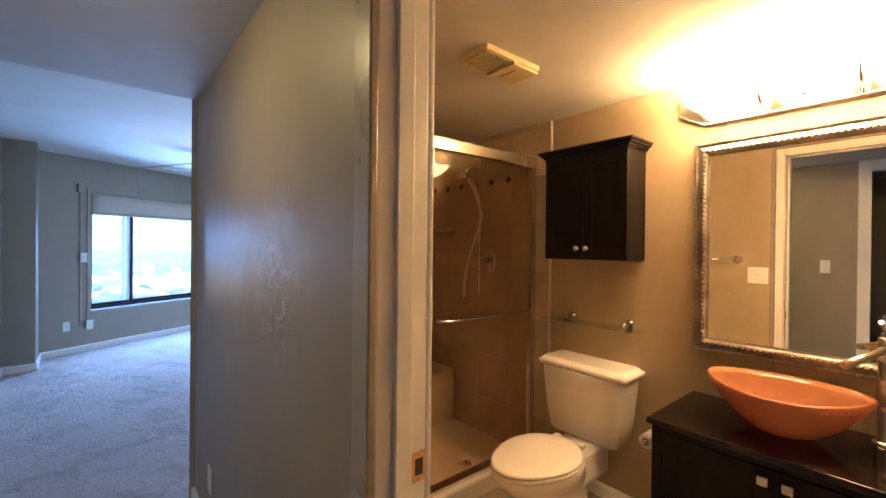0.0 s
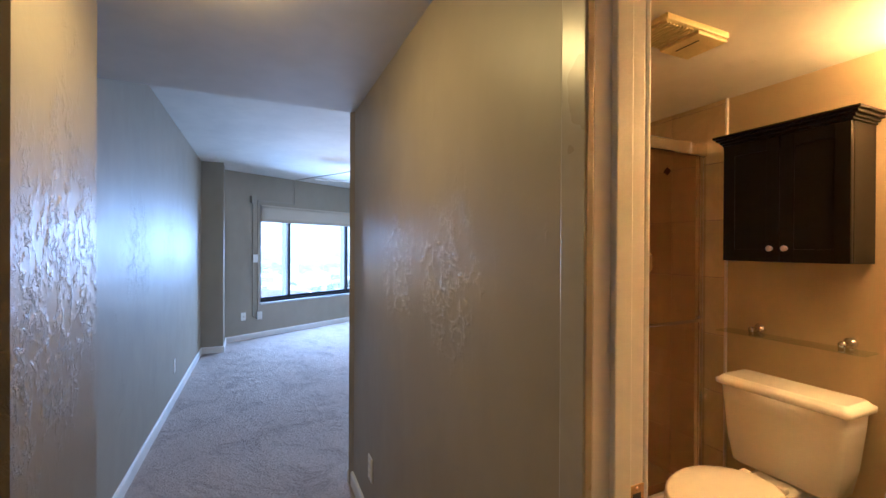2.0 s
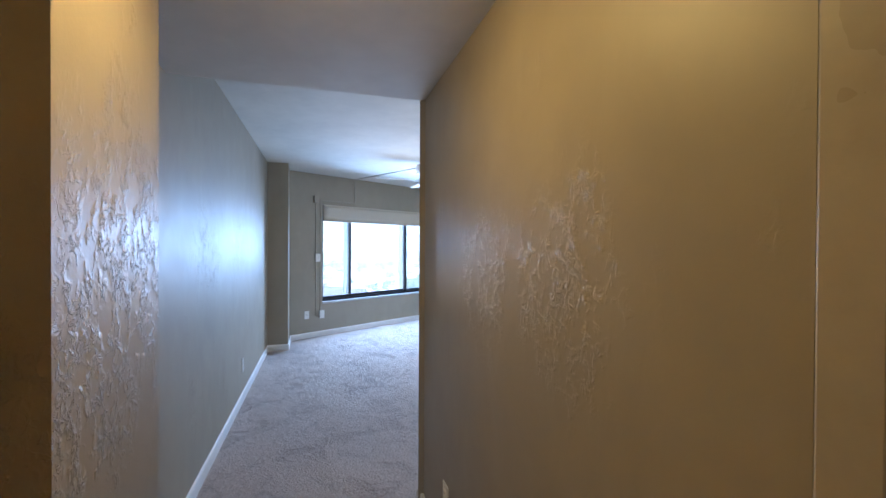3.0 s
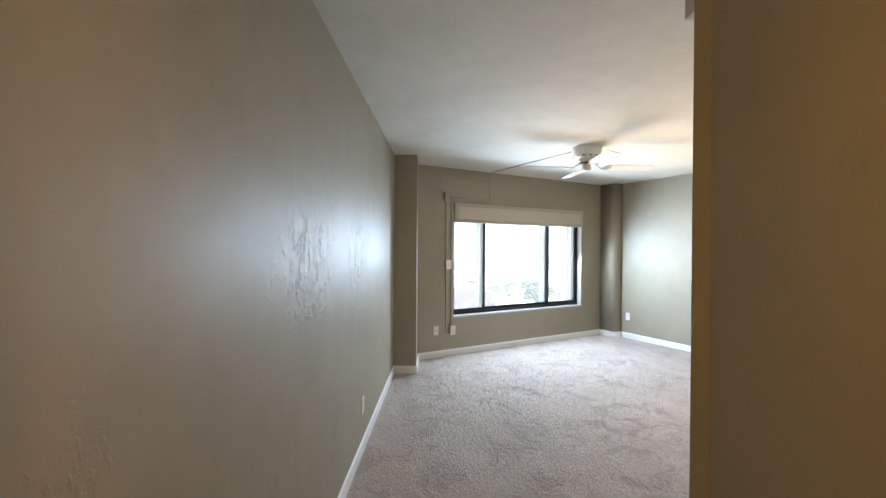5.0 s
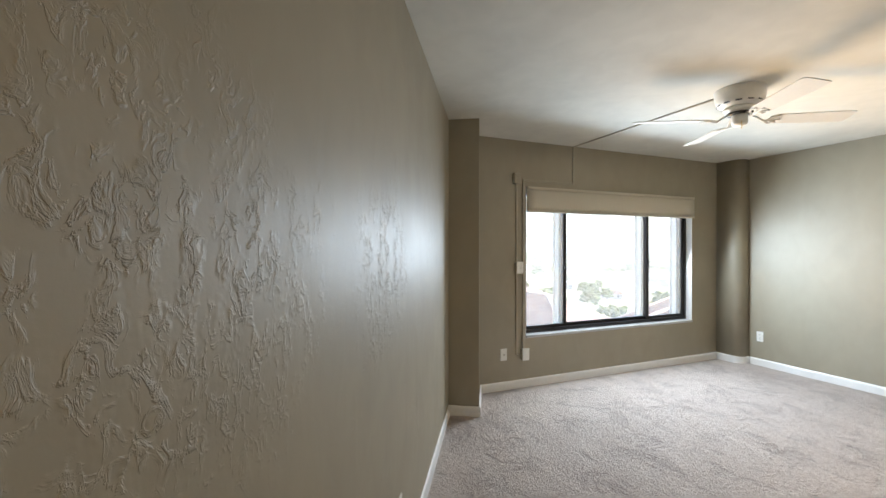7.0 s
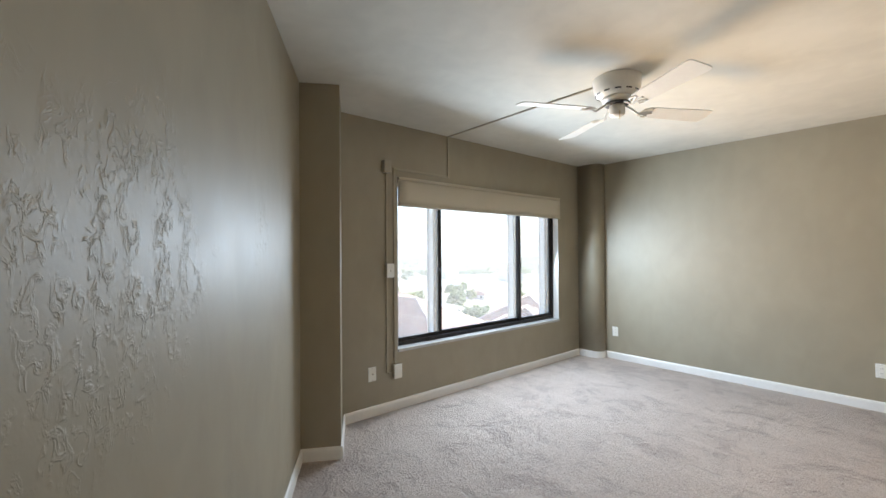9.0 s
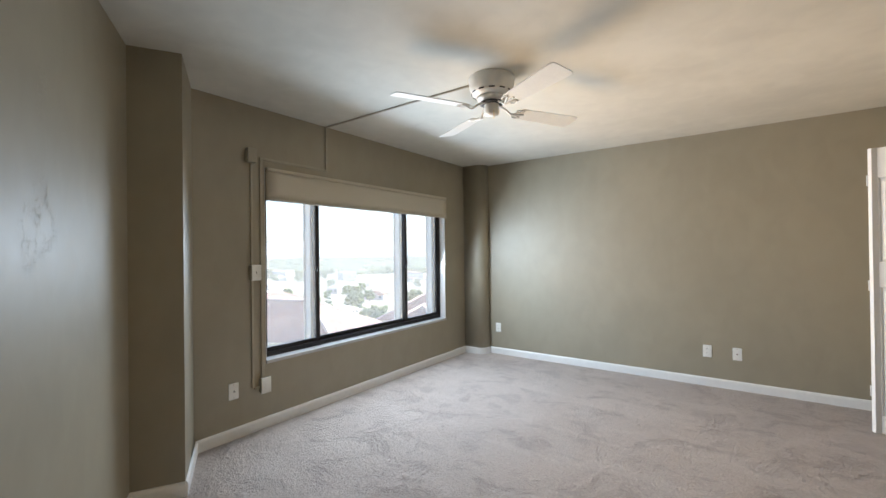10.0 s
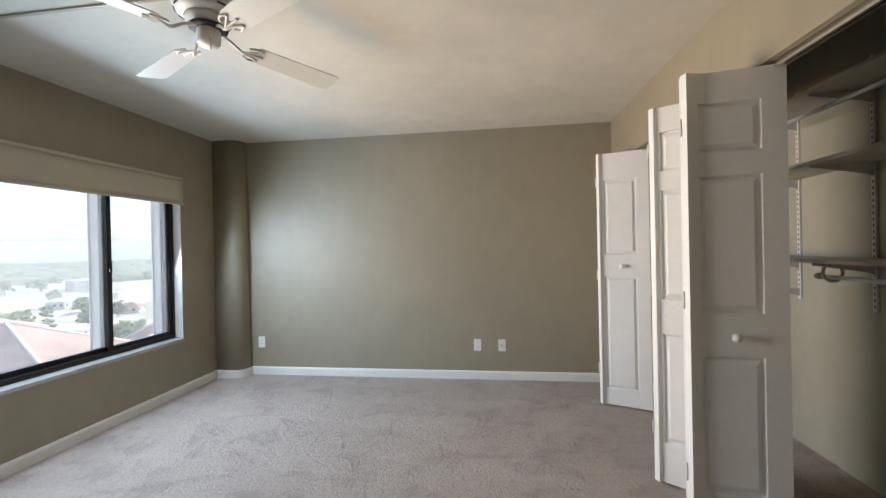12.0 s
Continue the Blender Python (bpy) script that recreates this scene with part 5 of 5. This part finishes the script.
# the near wings with terracotta roofs
def ridge_caps(roof, x0, x1, y0, y1, z, rise, over=1.0):
    """Pale mortar-bedded caps along the ridge and hips of a hip roof."""
    x0, x1, y0, y1 = x0 - over, x1 + over, y0 - over, y1 + over
    w = min(x1 - x0, y1 - y0) / 2
    if x1 - x0 > y1 - y0:
        a, b = (x0 + w, (y0 + y1) / 2, z + rise), (x1 - w, (y0 + y1) / 2, z + rise)
        hips = (((x0, y0, z), a), ((x0, y1, z), a), ((x1, y0, z), b), ((x1, y1, z), b))
    else:
        a, b = ((x0 + x1) / 2, y0 + w, z + rise), ((x0 + x1) / 2, y1 - w, z + rise)
        hips = (((x0, y0, z), a), ((x1, y0, z), a), ((x0, y1, z), b), ((x1, y1, z), b))
    for p, q in (*hips, (a, b)):
        part("ridge_cap", tube([p, q], 0.14, 6), CAP, roof, "pale ridge cap")


def wing_block(ob, x0, x1, y0, y1, z, rise):
    part("wall", box(x0, x1, y0, y1, 0, z), STUCCO, ob)
    rf = part("roof", hip_roof(bmesh.new(), x0, x1, y0, y1, z, rise, 1.0), TERRACOTTA, ob, "faded terracotta tile roof")
    ridge_caps(rf, x0, x1, y0, y1, z, rise)


CAP = plain("ridge_mortar", (0.62, 0.48, 0.40), 0.8, vary=0.1)
wing = thing("apartment_wing", "lower neighbouring wing with terracotta hipped roofs", "building", pose(-42, 33, GZ, 0, 0, 24))
wing_block(wing, -24, -10, -9, 3, 24.2, 3.6)
wing_block(wing, -9, 6, -12, -3, 23.6, 3.0)
wing_block(wing, 7, 18, -11, 1, 22.6, 3.4)
wing_block(wing, 4, 13, 7, 20, 22.4, 3.0)
wing_block(wing, -22, -12, 6, 20, 22.2, 3.0)
part("flat_roof", box(-8, 2, 3.2, 20, 0, 19.0), WHITE_ROOF, wing, "pale flat roof")
part("flat_roof", box(-4, 16, 27.2, 42, 0, 16.5), WHITE_ROOF, wing, "pale flat roof")
wing2 = thing("apartment_wing", "further low wing with terracotta roof", "building", pose(-96, 40, GZ, 0, 0, 8))
wing_block(wing2, -22, 2, -9, 9, 15.5, 4.4)
wing_block(wing2, 5, 22, -7, 7, 14, 3.8)

rng = random.Random(7)
for k in range(70):
    r = 90 + 600 * (k / 70) ** 1.3
    a = radians(rng.uniform(96, 178))
    x, y = r * math.cos(a), r * math.sin(a)
    if math.hypot(x + 60, y - 38) < 48:
        continue
    big = rng.random() < 0.25
    w, d = (rng.uniform(22, 44), rng.uniform(14, 24)) if big else (rng.uniform(10, 17), rng.uniform(8, 13))
    roof = rng.choice((WHITE_ROOF, WHITE_ROOF, TERRACOTTA, STUCCO))
    label = {"white_roof": "far pale-roofed building in the town", "roof_tile": "far house with a terracotta roof", "stucco": "far tan-roofed building in the town"}[roof.name]
    house(label, pose(x, y, GZ, 0, 0, rng.uniform(-40, 40)), w, d, rng.uniform(4, 9) if big else rng.uniform(3, 5), roof, 0 if big else rng.uniform(1.6, 2.6))


def tree_mesh(height, spread, rng, clumps=46):
    crown = bmesh.new()
    for k in range(clumps):
        a, u = rng.uniform(0, 6.283), rng.random()
        r = spread * math.sqrt(rng.random()) * (1 - 0.55 * u)
        c = Vector((r * math.cos(a), r * math.sin(a), height * (0.35 + 0.65 * u)))
        s = spread * rng.uniform(0.16, 0.34)
        made = bmesh.ops.create_icosphere(crown, subdivisions=1, radius=s, matrix=Matrix.Translation(c) @ Matrix.Diagonal((1, 1, rng.uniform(0.55, 0.9), 1)))["verts"]
        for v in made:
            v.co += Vector((rng.uniform(-1, 1), rng.uniform(-1, 1), rng.uniform(-1, 1))) * s * 0.35
    trunk = tube([(0, 0, 0), (0.1, 0.05, height * 0.3), (0.0, 0.2, height * 0.6)], [height * 0.035, height * 0.026, height * 0.012], 7)
    return crown, trunk


kinds = []
for h, s in ((7, 3.6), (9, 4.4), (15, 2.6)):
    c, t = tree_mesh(h, s, rng)
    tree = thing("tree", "leafy green street tree in the town below", "tree", pose(0, 0, GZ), "town trees")
    part("crown", c, LEAF, tree)
    part("trunk", t, BARK, tree)
    kinds.append(tree)
kinds[0].matrix_world = pose(-92, 92, GZ)
kinds[1].matrix_world = pose(-60, 84, GZ)
kinds[2].matrix_world = pose(-150, 118, GZ)
for k in range(170):
    r = 75 + 520 * (k / 170) ** 1.2
    a = radians(rng.uniform(98, 176))
    x, y = r * math.cos(a), r * math.sin(a)
    if math.hypot(x + 60, y - 38) < 40:
        continue
    copy_thing(kinds[0 if rng.random() < 0.6 else 1], pose(x, y, GZ, 0, 0, rng.uniform(0, 360)) @ Matrix.Scale(rng.uniform(0.8, 1.4), 4))
bm = bmesh.new()
for k in range(1500):
    r = 600 + 1500 * rng.random()
    a = radians(rng.uniform(92, 182))
    s = rng.uniform(5, 11)
    bmesh.ops.create_icosphere(bm, subdivisions=1, radius=s, matrix=Matrix.Translation((r * math.cos(a), r * math.sin(a), GZ + 2)) @ Matrix.Diagonal((2.2, 2.2, rng.uniform(0.5, 1.0), 1)))
solid("far_woods", bm, LEAF, None, "hazy band of far trees at the horizon", "trees", kind="stuff")

# ---- tiles of the shower, last ----
TW, TG = 0.305, 0.004
grout = setting("wall_shower_tiles", box(-2.30, -1.067, 2.180, BY - 0.001, 0.0, BATH_TOP), GROUT, HM, "tan tiled shower wall with small dark accent tiles", "tiled wall")
side = setting("wall_shower_side_tiles", box(-2.299, -2.292, 1.061, 2.179, 0.0, BATH_TOP), GROUT, HM, "tan tiled shower side wall", "tiled wall")
tile_me = {}


def tile(parent, x0, x1, z0, z1, along):
    w, h = round(x1 - x0, 4), round(z1 - z0, 4)
    key = (w, h, along)
    if key not in tile_me:
        b = box(0, w, -0.006, 0, 0, h, 0.0015) if along == "x" else box(0, 0.006, 0, w, 0, h, 0.0015)
        tile_me[key] = mesh_of("tile", b, TILE)
    ob = new("tile", tile_me[key])
    ob.parent = parent
    ob.matrix_basis = pose(x0, 2.180, z0) if along == "x" else pose(-2.292, x0, z0)


z = 0.0
while z < BATH_TOP - 0.02:
    zt = min(z + TW, BATH_TOP)
    x = -1.067
    while x > -2.29:
        xl = max(x - TW, -2.292)
        tile(grout, xl + TG / 2, x - TG / 2, z + TG / 2, zt - TG / 2, "x")
        x -= TW
    y = 1.062
    while y < 2.17:
        yr = min(y + TW, 2.174)
        tile(side, y + TG / 2, yr - TG / 2, z + TG / 2, zt - TG / 2, "y")
        y += TW
    z += TW
accent = mesh_of("accent_tile", box(-0.018, 0.018, -0.004, 0, -0.018, 0.018, 0.001), DECO)
for k in range(6):
    ob = new("accent_tile", accent)
    ob.parent = grout
    ob.matrix_basis = pose(-1.40 - 0.158 * k, 2.1735, 1.835, 0, 45, 0)
part("edge_trim", box(-1.0665, -1.058, 2.172, BY, 0.0, BATH_TOP, 0.002), PAN, grout, "cream edge trim")
